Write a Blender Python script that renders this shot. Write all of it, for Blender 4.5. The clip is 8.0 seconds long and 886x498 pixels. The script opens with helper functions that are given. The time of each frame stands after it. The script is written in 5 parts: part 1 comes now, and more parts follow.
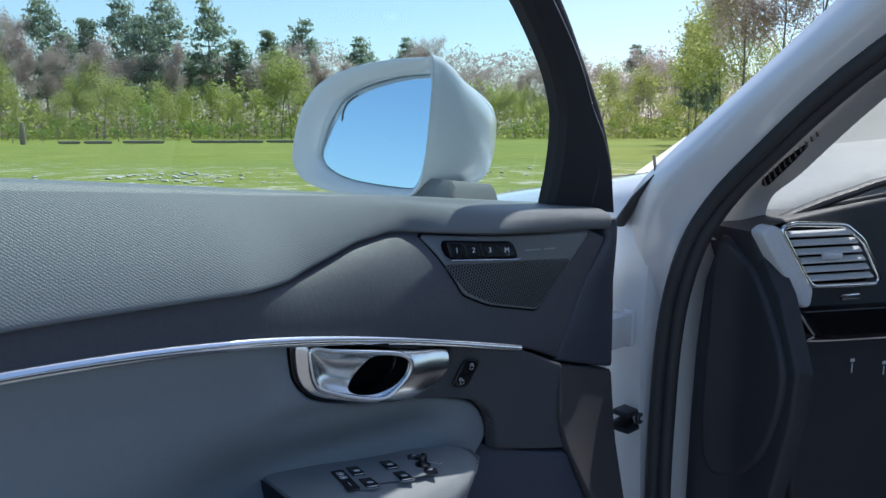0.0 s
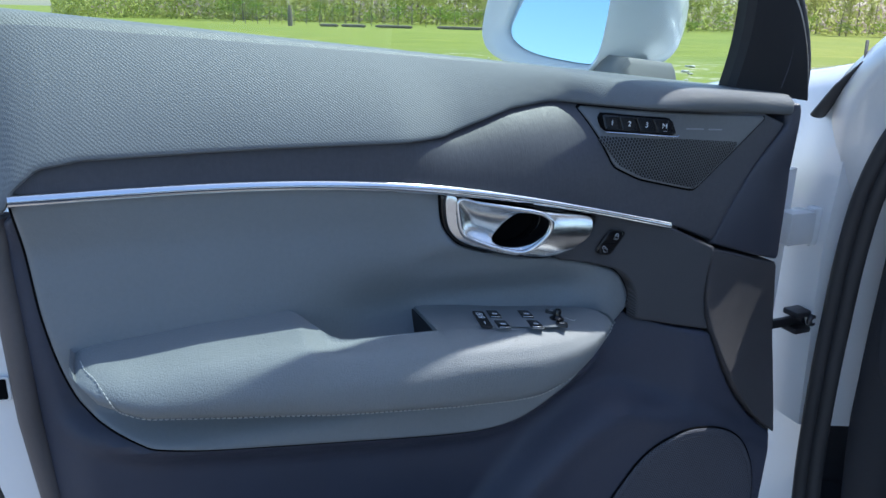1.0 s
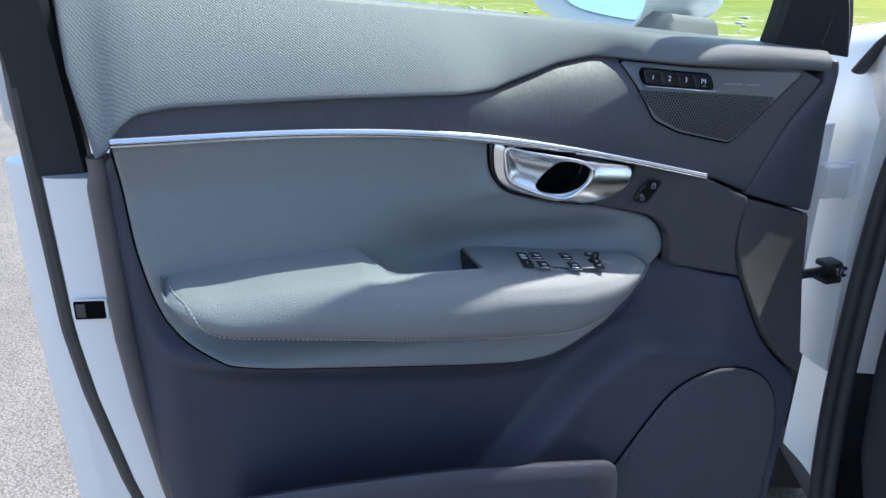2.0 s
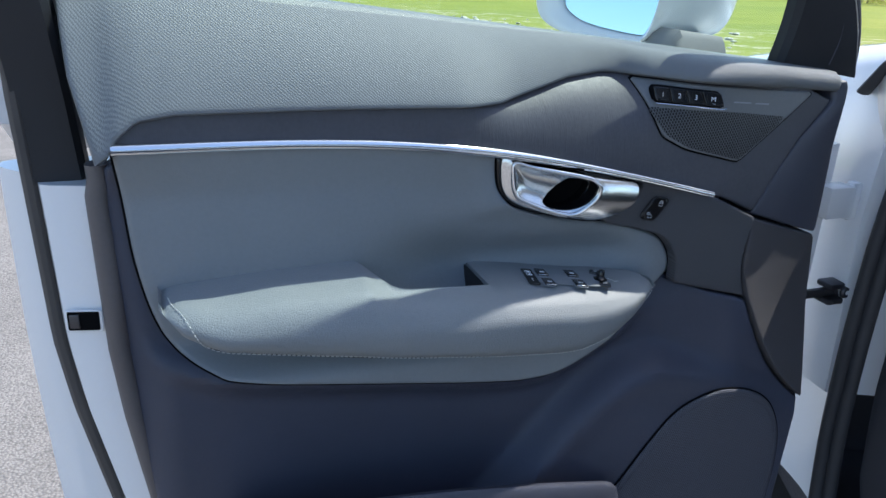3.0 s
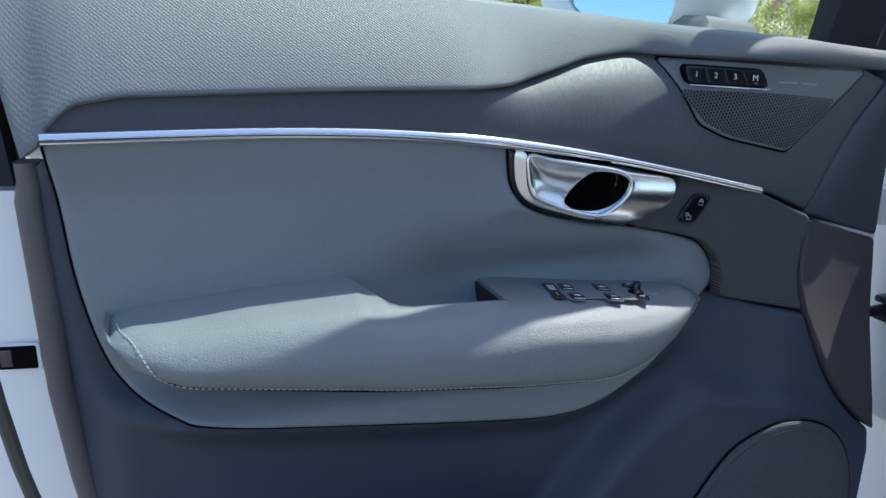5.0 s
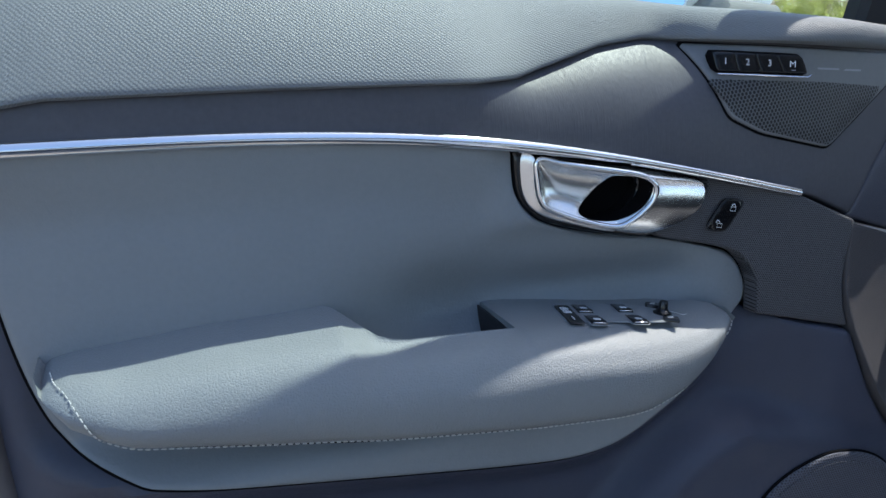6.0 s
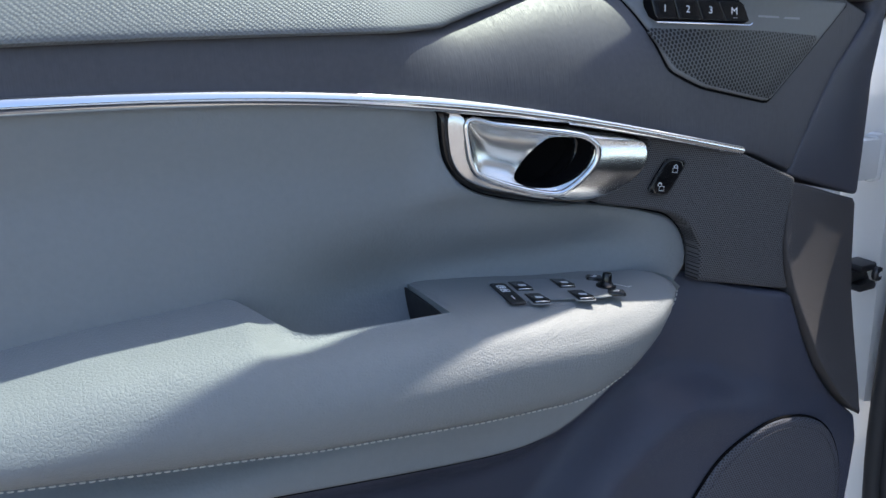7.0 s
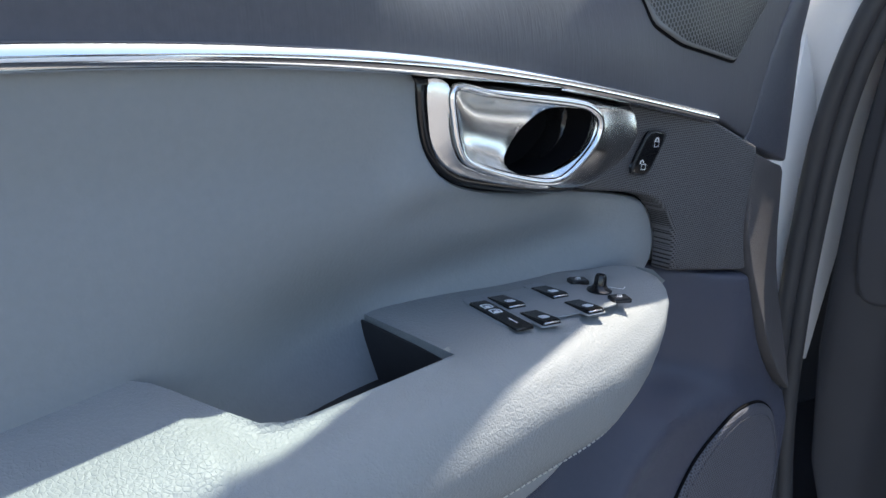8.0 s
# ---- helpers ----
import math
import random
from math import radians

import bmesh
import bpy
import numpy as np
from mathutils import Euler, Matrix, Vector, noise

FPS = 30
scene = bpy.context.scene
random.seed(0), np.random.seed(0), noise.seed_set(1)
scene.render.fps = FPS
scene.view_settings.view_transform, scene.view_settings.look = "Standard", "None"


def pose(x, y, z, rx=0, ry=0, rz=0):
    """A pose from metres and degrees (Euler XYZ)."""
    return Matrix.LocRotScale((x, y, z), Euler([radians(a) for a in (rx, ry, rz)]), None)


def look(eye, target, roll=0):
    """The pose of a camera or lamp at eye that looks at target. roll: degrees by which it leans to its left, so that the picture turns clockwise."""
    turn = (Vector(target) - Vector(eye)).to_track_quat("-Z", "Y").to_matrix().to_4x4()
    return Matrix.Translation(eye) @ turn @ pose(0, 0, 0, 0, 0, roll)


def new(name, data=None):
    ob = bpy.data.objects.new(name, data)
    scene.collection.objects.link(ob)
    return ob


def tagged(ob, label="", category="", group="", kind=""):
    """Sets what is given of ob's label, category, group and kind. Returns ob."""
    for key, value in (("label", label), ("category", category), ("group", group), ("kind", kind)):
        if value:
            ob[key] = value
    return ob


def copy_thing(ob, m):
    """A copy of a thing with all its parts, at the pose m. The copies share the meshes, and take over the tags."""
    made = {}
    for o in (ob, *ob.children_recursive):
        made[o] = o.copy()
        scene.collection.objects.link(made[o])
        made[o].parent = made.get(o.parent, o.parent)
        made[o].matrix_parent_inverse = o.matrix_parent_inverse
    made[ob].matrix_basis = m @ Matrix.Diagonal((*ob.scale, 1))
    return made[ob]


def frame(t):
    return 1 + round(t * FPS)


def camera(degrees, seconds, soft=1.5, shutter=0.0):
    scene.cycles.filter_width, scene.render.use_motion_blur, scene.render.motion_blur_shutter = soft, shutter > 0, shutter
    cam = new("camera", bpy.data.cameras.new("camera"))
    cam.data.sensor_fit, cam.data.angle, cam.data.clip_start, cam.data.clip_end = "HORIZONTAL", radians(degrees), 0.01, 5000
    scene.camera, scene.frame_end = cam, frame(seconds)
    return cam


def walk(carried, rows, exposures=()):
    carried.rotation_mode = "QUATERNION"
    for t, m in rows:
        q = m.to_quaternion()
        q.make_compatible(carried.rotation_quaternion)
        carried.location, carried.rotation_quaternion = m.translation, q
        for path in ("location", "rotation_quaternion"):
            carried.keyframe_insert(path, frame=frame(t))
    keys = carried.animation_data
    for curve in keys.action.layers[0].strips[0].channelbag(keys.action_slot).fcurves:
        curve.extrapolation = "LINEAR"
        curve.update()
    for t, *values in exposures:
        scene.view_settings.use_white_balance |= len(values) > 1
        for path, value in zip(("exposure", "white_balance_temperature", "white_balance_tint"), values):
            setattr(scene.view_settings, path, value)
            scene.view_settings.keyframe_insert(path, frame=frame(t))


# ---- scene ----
cam = camera(61.1, 8.0)
PATH = [
    (0, (-0.283, -0.575, 1.253), (1.01, 0.918, 0.936), -0.0),
    (0.5, (-0.279, -0.585, 1.239), (0.696, 1.098, 0.774), 0.6),
    (1, (-0.249, -0.68, 1.233), (0.506, 1.074, 0.637), 1.4),
    (1.5, (-0.249, -0.716, 1.24), (0.417, 1.036, 0.543), 1.5),
    (1.7, (-0.262, -0.74, 1.248), (0.373, 1.012, 0.522), 1.4),
    (2.8, (-0.302, -0.746, 1.229), (0.381, 1.012, 0.562), 2.2),
    (3, (-0.296, -0.719, 1.245), (0.379, 1.031, 0.551), 2.9),
    (3.5, (-0.295, -0.708, 1.213), (0.362, 1.066, 0.563), 2.8),
    (4, (-0.287, -0.711, 1.159), (0.362, 1.085, 0.567), 2.2),
    (4.5, (-0.269, -0.676, 1.148), (0.382, 1.138, 0.613), 1.1),
    (4.7, (-0.264, -0.653, 1.153), (0.403, 1.155, 0.618), 1.0),
    (6, (-0.222, -0.523, 1.135), (0.467, 1.283, 0.62), -0.8),
    (6.5, (-0.206, -0.499, 1.138), (0.539, 1.274, 0.59), -1.2),
    (7, (-0.204, -0.448, 1.118), (0.697, 1.237, 0.527), -1.2),
    (7.5, (-0.206, -0.334, 1.102), (0.897, 1.208, 0.464), -0.7),
    (8, (-0.217, -0.25, 1.096), (1.126, 1.076, 0.435), -0.1),
]
EXPOSURES = [(0, 0.22, 5950, 8), (0.5, 0.47, 5850, 8), (1.0, 0.75, 5850, 8), (1.5, 1.12, 6300, 9), (3.5, 0.80, 6150, 9), (4.5, 0.86, 6150, 9), (6.5, 0.95, 6450, 10), (7.0, 1.22, 6700, 11), (8.0, 1.55, 6850, 10)]
walk(cam, [(t, look(eye, target, roll)) for t, eye, target, roll in PATH], EXPOSURES)

# ---- light ----
SUN = Vector((0.470, 0.084, 0.88)).normalized()
world = bpy.data.worlds.new("sky")
scene.world = world
world.use_nodes = True
wn = world.node_tree.nodes
sky = wn.new("ShaderNodeTexSky")
sky.sky_type, sky.sun_disc = "NISHITA", False
sky.sun_elevation = math.asin(SUN.z)
sky.sun_rotation = math.atan2(SUN.x, SUN.y)
sky.air_density, sky.dust_density, sky.ozone_density = 1.0, 1.1, 2.0
wn["Background"].inputs["Strength"].default_value = 0.15
world.node_tree.links.new(sky.outputs[0], wn["Background"].inputs["Color"])
sun_data = bpy.data.lights.new("sun", "SUN")
sun_data.energy, sun_data.angle, sun_data.color = 3.7, radians(0.53), (1.0, 0.955, 0.87)
sun = new("sun", sun_data)
sun.matrix_world = look(SUN * 50, (0, 0, 0))


# ---- materials ----
def surface(name, color, rough=0.5, metal=0.0, var=0.12, var_scale=9.0, fine=0.08, fine_scale=220.0, bumps=(), spec=0.5, coat=0.0,
            rough_var=0.08, color2=None, coat_rough=0.05):
    """A node material with colour variation at two scales and layers of relief (kind, scale, depth in mm[, stretch, turn])."""
    m = bpy.data.materials.new(name)
    m.use_nodes = True
    nt = m.node_tree
    n, ln = nt.nodes, nt.links.new
    p = n["Principled BSDF"]
    tc = n.new("ShaderNodeTexCoord")

    def tex(kind, scale, detail=3.0, stretch=(1, 1, 1), turn=(0, 0, 0)):
        mp = n.new("ShaderNodeMapping")
        mp.vector_type = "TEXTURE"
        mp.inputs["Scale"].default_value = [1 / q for q in stretch]
        mp.inputs["Rotation"].default_value = turn
        ln(tc.outputs["Object"], mp.inputs["Vector"])
        if kind == "noise":
            t = n.new("ShaderNodeTexNoise")
            t.inputs["Scale"].default_value, t.inputs["Detail"].default_value = scale, detail
            ln(mp.outputs[0], t.inputs["Vector"])
            return t.outputs["Fac"]
        if kind == "weave":
            uv = n.new("ShaderNodeUVMap")
            uv.uv_map = "flat"
            dots = []
            for ax, az in ((math.cos(turn[1]) * stretch[0], math.sin(turn[1]) * stretch[0]), (-math.sin(turn[1]) * stretch[2], math.cos(turn[1]) * stretch[2])):
                dt = n.new("ShaderNodeVectorMath")
                dt.operation = "DOT_PRODUCT"
                ln(uv.outputs["UV"], dt.inputs[0])
                dt.inputs[1].default_value = (ax, 1.25 * az, 0)
                dots.append(dt.outputs["Value"])
            flat = n.new("ShaderNodeCombineXYZ")
            ln(dots[0], flat.inputs[0])
            ln(dots[1], flat.inputs[1])
            t = n.new("ShaderNodeTexVoronoi")
            t.voronoi_dimensions, t.feature = "2D", "SMOOTH_F1"
            t.inputs["Scale"].default_value, t.inputs["Randomness"].default_value, t.inputs["Smoothness"].default_value = scale, 0.30, 0.4
            ln(flat.outputs[0], t.inputs["Vector"])
            return t.outputs["Distance"]
        t = n.new("ShaderNodeTexVoronoi")
        t.feature = {"crease": "DISTANCE_TO_EDGE", "cell": "SMOOTH_F1", "hole": "F1"}[kind]
        t.inputs["Scale"].default_value = scale
        if kind == "hole":
            t.inputs["Randomness"].default_value = 0.0
        ln(mp.outputs[0], t.inputs["Vector"])
        if kind == "crease":
            r = n.new("ShaderNodeMapRange")
            r.interpolation_type = "SMOOTHSTEP"
            r.inputs["From Max"].default_value = 0.16
            ln(t.outputs["Distance"], r.inputs["Value"])
            return r.outputs[0]
        return t.outputs["Distance"]

    def math_node(op, a, b):
        q = n.new("ShaderNodeMath")
        q.operation = op
        for k, v in enumerate((a, b)):
            if isinstance(v, (int, float)):
                q.inputs[k].default_value = v
            else:
                ln(v, q.inputs[k])
        return q.outputs[0]

    big, small = tex("noise", var_scale, 4.0), tex("noise", fine_scale, 2.0)
    f = math_node("ADD", math_node("MULTIPLY", math_node("SUBTRACT", big, 0.5), 2.4 * var),
                  math_node("MULTIPLY", math_node("SUBTRACT", small, 0.5), 2.4 * fine))
    f = math_node("ADD", f, 1.0)
    base = None
    if color2:
        mx = n.new("ShaderNodeMix")
        mx.data_type = "RGBA"
        mx.inputs["A"].default_value, mx.inputs["B"].default_value = (*color, 1), (*color2, 1)
        rr = n.new("ShaderNodeMapRange")
        rr.inputs["From Min"].default_value, rr.inputs["From Max"].default_value = 0.38, 0.62
        ln(big, rr.inputs["Value"])
        ln(rr.outputs[0], mx.inputs["Factor"])
        base = mx.outputs["Result"]
    vm = n.new("ShaderNodeVectorMath")
    vm.operation = "SCALE"
    if base:
        ln(base, vm.inputs[0])
    else:
        vm.inputs[0].default_value = color
    ln(f, vm.inputs["Scale"])
    ln(vm.outputs[0], p.inputs["Base Color"])
    ln(math_node("ADD", math_node("MULTIPLY", math_node("SUBTRACT", small, 0.5), 2 * rough_var), rough), p.inputs["Roughness"])
    p.inputs["Metallic"].default_value = metal
    p.inputs["Specular IOR Level"].default_value = spec
    p.inputs["Coat Weight"].default_value = coat
    p.inputs["Coat Roughness"].default_value = coat_rough
    last = None
    for kind, scale, depth, *rest in bumps:
        b = n.new("ShaderNodeBump")
        b.inputs["Strength"].default_value = 1.0
        b.inputs["Distance"].default_value = depth / 1000
        ln(tex(kind, scale, 3.0, *rest), b.inputs["Height"])
        if last:
            ln(last, b.inputs["Normal"])
        last = b.outputs[0]
    if last:
        ln(last, p.inputs["Normal"])
    return m


def perforated(name, color, hole_color, pitch, radius, rough=0.6, turn=0.0, stretch=1.0, metal=0.0, slot=1.0):
    """A sheet pierced with small holes in staggered rows on the plane of x and z."""
    m = surface(name, color, rough, metal, bumps=(("noise", 900, 0.1),))
    nt = m.node_tree
    n, ln = nt.nodes, nt.links.new
    p = n["Principled BSDF"]
    tc = n.new("ShaderNodeTexCoord")
    sep = n.new("ShaderNodeSeparateXYZ")
    rot = n.new("ShaderNodeMapping")
    rot.inputs["Rotation"].default_value = (0, turn, 0)
    ln(tc.outputs["Object"], rot.inputs["Vector"])
    ln(rot.outputs[0], sep.inputs[0])
    flat = n.new("ShaderNodeCombineXYZ")

    def op(kind, a, b=0.0):
        q = n.new("ShaderNodeMath")
        q.operation = kind
        for k, v in enumerate((a, b)):
            if isinstance(v, (int, float)):
                q.inputs[k].default_value = v
            else:
                ln(v, q.inputs[k])
        return q.outputs[0]
    u, v = op("DIVIDE", sep.outputs["X"], pitch), op("DIVIDE", sep.outputs["Z"], pitch * 0.866 * stretch)
    row = op("FLOOR", v)
    shift = op("MULTIPLY", op("FLOORED_MODULO", row, 2.0), 0.5)
    fu = op("SUBTRACT", op("FRACT", op("ADD", u, shift)), 0.5)
    fv = op("MULTIPLY", op("SUBTRACT", op("FRACT", v), 0.5), 0.866 * stretch * slot)
    d = op("SQRT", op("ADD", op("MULTIPLY", fu, fu), op("MULTIPLY", fv, fv)))
    r = n.new("ShaderNodeMapRange")
    r.inputs["From Min"].default_value, r.inputs["From Max"].default_value = radius * 0.8, radius * 1.2
    ln(d, r.inputs["Value"])
    mx = n.new("ShaderNodeMix")
    mx.data_type = "RGBA"
    mx.inputs["A"].default_value = (*hole_color, 1)
    old = p.inputs["Base Color"].links[0].from_socket
    ln(old, mx.inputs["B"])
    ln(r.outputs[0], mx.inputs["Factor"])
    ln(mx.outputs["Result"], p.inputs["Base Color"])
    b = n.new("ShaderNodeBump")
    b.inputs["Distance"].default_value = pitch * 0.25
    b.inputs["Strength"].default_value = 0.8
    ln(r.outputs[0], b.inputs["Height"])
    ln(p.inputs["Normal"].links[0].from_socket, b.inputs["Normal"])
    ln(b.outputs[0], p.inputs["Normal"])
    return m


GRAIN_TURN = (0, radians(42), 0)
M_PAD = surface("grained soft vinyl", (0.165, 0.175, 0.182), 0.5, var=0.05, fine=0.05,
                bumps=(("weave", 580, -0.55, (0.62, 1, 1.0), GRAIN_TURN), ("noise", 1000, 0.06)))
M_LEATHER = surface("slate grey leather", (0.222, 0.238, 0.246), 0.54, var=0.06, fine=0.05,
                    bumps=(("crease", 420, 0.11, (1, 1, 1.2), (0.3, 0.5, 0.2)), ("cell", 620, -0.30), ("noise", 60, 0.25)))
M_LEATHER_FLAT = surface("smooth slate leather", (0.222, 0.242, 0.258), 0.48, var=0.06, fine=0.05,
                         bumps=(("cell", 560, -0.14), ("noise", 150, 0.18, (0.25, 1, 1.6), (0, 0.15, 0)), ("noise", 28, 1.0)))
M_PLASTIC = surface("charcoal moulded plastic", (0.050, 0.053, 0.074), 0.38, spec=0.8, var=0.15, fine=0.1,
                    bumps=(("crease", 900, 0.10), ("noise", 1200, 0.08)))
M_TRIM = surface("charcoal grained door trim", (0.050, 0.056, 0.084), 0.42, spec=0.5, var=0.15, fine=0.1, bumps=(("crease", 900, 0.10), ("noise", 1200, 0.08)))
# lighter brown than the charcoal trim: sunlight on the end panel, in its colour
M_END_SUNLIT = surface("grained end trim lightened for sunlight", (0.078, 0.073, 0.077), 0.55, var=0.2, fine=0.15, bumps=(("crease", 700, 0.25), ("noise", 900, 0.12)))
M_EDGE = surface("brown grey rolled edging", (0.120, 0.106, 0.104), 0.5, var=0.12, bumps=(("noise", 700, 0.15),))
M_PLASTIC_SMOOTH = surface("smooth black plastic", (0.020, 0.020, 0.023), 0.55, bumps=(("noise", 900, 0.04),))
M_INLAY = surface("dark driftwood veneer", (0.082, 0.081, 0.092), 0.45, spec=0.35, var=0.12, fine=0.12, var_scale=14,
                  bumps=(("noise", 260, 0.22, (3.2, 1, 0.22)), ("noise", 60, 0.25, (3, 1, 0.2))))
M_CHROME = surface("bright chrome", (0.86, 0.87, 0.88), 0.06, 1.0, var=0.01, fine=0.01, rough_var=0.03)
M_SATIN = surface("satin chrome", (0.72, 0.73, 0.74), 0.24, 1.0, var=0.02, fine=0.03, rough_var=0.06, bumps=(("noise", 1500, 0.02, (0.1, 1, 1)),))
M_STRIP = surface("brushed bright trim", (0.84, 0.85, 0.86), 0.09, 1.0, var=0.01, fine=0.02, rough_var=0.05)
M_SOFT_CHROME = surface("worn chrome", (0.78, 0.79, 0.78), 0.25, 1.0, var=0.02, fine=0.03, rough_var=0.05)
M_LEVER = surface("satin lever chrome", (0.78, 0.79, 0.78), 0.21, 1.0, var=0.02, fine=0.03, rough_var=0.05, bumps=(("noise", 60, 0.12, (0.12, 1, 1.6)),))
# pale matte grey: sun and reflections on the metal vent parts, as colour
M_BRIGHT_METAL = surface("pale stand-in for sunlit metal", (0.72, 0.72, 0.73), 0.35, 0.0)
M_BLACK = surface("gloss black", (0.008, 0.008, 0.009), 0.16, rough_var=0.04)
# near black puts the shade of openings and joints into the colour
M_VOID = surface("near black for shade in gaps", (0.004, 0.004, 0.005), 0.9, spec=0.1)
M_PAINT = surface("white car paint", (0.86, 0.865, 0.87), 0.32, var=0.015, fine=0.01, coat=1.0, spec=0.5, var_scale=3, rough_var=0.02)
M_RUBBER = surface("black rubber seal", (0.042, 0.042, 0.046), 0.62, var=0.2, bumps=(("noise", 300, 0.2),))
M_RUBBER_BROWN = surface("dusty dark rubber seal", (0.085, 0.075, 0.068), 0.75, var=0.2, bumps=(("noise", 300, 0.2),))
M_GREY_TRIM = surface("pale grey woven trim", (0.42, 0.41, 0.40), 0.85, var=0.04, bumps=(("noise", 900, 0.3),))
M_DASH = surface("grained dashboard top", (0.40, 0.405, 0.40), 0.6, bumps=(("crease", 350, 0.3),))
M_CLOTH = perforated("perforated charcoal trim", (0.10, 0.10, 0.11), (0.006, 0.006, 0.007), 0.0021, 0.30, 0.6)
M_GRILLE = perforated("pierced tweeter grille", (0.12, 0.122, 0.128), (0.003, 0.003, 0.003), 0.0037, 0.33, 0.38, turn=radians(8), slot=0.75)
M_SPEAKER = perforated("woven speaker cover", (0.100, 0.103, 0.128), (0.040, 0.040, 0.048), 0.0030, 0.32, 0.7)
M_THREAD = surface("pale sewing thread", (0.55, 0.55, 0.53), 0.7, bumps=(("noise", 2500, 0.2),))
M_PRINT = surface("white print", (0.75, 0.76, 0.78), 0.5)
M_MARK = surface("grey print", (0.30, 0.31, 0.33), 0.4)
M_STEEL = surface("dark steel", (0.10, 0.10, 0.11), 0.42, 0.9, var=0.2)
M_MIRROR = surface("mirror glass", (0.66, 0.80, 0.93), 0.0, 1.0, var=0, fine=0, rough_var=0)
M_GREYCAP = surface("mid grey plastic", (0.17, 0.175, 0.18), 0.5, var=0.05, bumps=(("noise", 900, 0.05),))


def pane_material(name, tint, gloss=0.06):
    m = bpy.data.materials.new(name)
    m.use_nodes = True
    n, ln = m.node_tree.nodes, m.node_tree.links.new
    n.remove(n["Principled BSDF"])
    tr, gl, mx, fr = (n.new("ShaderNode" + k) for k in ("BsdfTransparent", "BsdfGlossy", "MixShader", "Fresnel"))
    tr.inputs["Color"].default_value = (*tint, 1)
    gl.inputs["Roughness"].default_value = 0.0
    fr.inputs["IOR"].default_value = 1.5
    ln(fr.outputs[0], mx.inputs[0])
    ln(tr.outputs[0], mx.inputs[1])
    ln(gl.outputs[0], mx.inputs[2])
    ln(mx.outputs[0], n["Material Output"].inputs["Surface"])
    return m


M_GLASS = pane_material("green tinted side glass", (0.83, 0.965, 0.93))
M_WINDSHIELD = pane_material("windshield glass", (0.86, 0.95, 0.93))


# ---- mesh helpers ----
def spline(pts, n=8, closed=False):
    """Catmull-Rom through points of any dimension."""
    p = [np.array(q, float) for q in pts]
    out, k = [], len(p)
    for i in range(k if closed else k - 1):
        p0 = p[(i - 1) % k] if closed or i > 0 else 2 * p[0] - p[1]
        p1, p2 = p[i], p[(i + 1) % k]
        p3 = p[(i + 2) % k] if closed or i + 2 < k else 2 * p[-1] - p[-2]
        for j in range(n):
            t = j / n
            out.append(0.5 * (2 * p1 + (p2 - p0) * t + (2 * p0 - 5 * p1 + 4 * p2 - p3) * t * t + (3 * p1 - p0 - 3 * p2 + p3) * t ** 3))
    if not closed:
        out.append(p[-1])
    return [tuple(float(c) for c in q) for q in out]


def rounded(pts, r, n=4):
    """A polygon in two dimensions with its corners rounded by r."""
    out, k = [], len(pts)
    for i in range(k):
        a, b, c = (np.array(pts[(i + d) % k], float) for d in (-1, 0, 1))
        u, v = a - b, c - b
        lu, lv = np.linalg.norm(u), np.linalg.norm(v)
        rr = min(r, 0.45 * lu, 0.45 * lv)
        p, q = b + u / lu * rr, b + v / lv * rr
        for j in range(n + 1):
            t = j / n
            out.append(tuple((1 - t) ** 2 * p + 2 * t * (1 - t) * b + t * t * q))
    return out


def resample(loop, step, closed=True):
    p = np.array(loop, float)
    if closed:
        p = np.vstack([p, p[:1]])
    seg = np.linalg.norm(np.diff(p, axis=0), axis=1)
    s = np.concatenate([[0], np.cumsum(seg)])
    n = max(8 if closed else 2, int(round(s[-1] / step)))
    q = np.linspace(0, s[-1], n + 1)
    out = np.stack([np.interp(q, s, p[:, k]) for k in range(p.shape[1])], 1)
    return out[:-1] if closed else out


def distance(points, loop):
    a, b = loop, np.roll(loop, -1, axis=0)
    best = np.full(len(points), 1e9)
    for p, q in zip(a, b):
        d = q - p
        t = np.clip(((points - p) @ d) / max(d @ d, 1e-12), 0, 1)
        best = np.minimum(best, np.hypot(*(points - p - t[:, None] * d).T))
    return best


def inside(points, loop):
    x, y = points[:, 0], points[:, 1]
    hit = np.zeros(len(points), bool)
    for (x0, y0), (x1, y1) in zip(loop, np.roll(loop, -1, axis=0)):
        if y0 != y1:
            c = ((y0 > y) != (y1 > y)) & (x < (x1 - x0) * (y - y0) / (y1 - y0) + x0)
            hit ^= c
    return hit


def smooth(t):
    t = min(1.0, max(0.0, t))
    return t * t * (3 - 2 * t)


def finish(name, bm, material, parent=None, label="", angle=38):
    me = bpy.data.meshes.new(name)
    bm.normal_update()
    bm.to_mesh(me)
    bm.free()
    for poly in me.polygons:
        poly.use_smooth = True
    me.set_sharp_from_angle(angle=radians(angle))
    if material:
        me.materials.append(material)
    ob = new(name, me)
    if parent:
        ob.parent = parent
        base = parent
        while base.parent:
            base = base.parent
        if parent is base:
            ob.matrix_parent_inverse = parent.matrix_basis.inverted()
    if label:
        ob["label"] = label
    return ob


def part(name, bm, material, parent, label="", angle=38):
    return finish(name, bm, material, parent, label, angle)


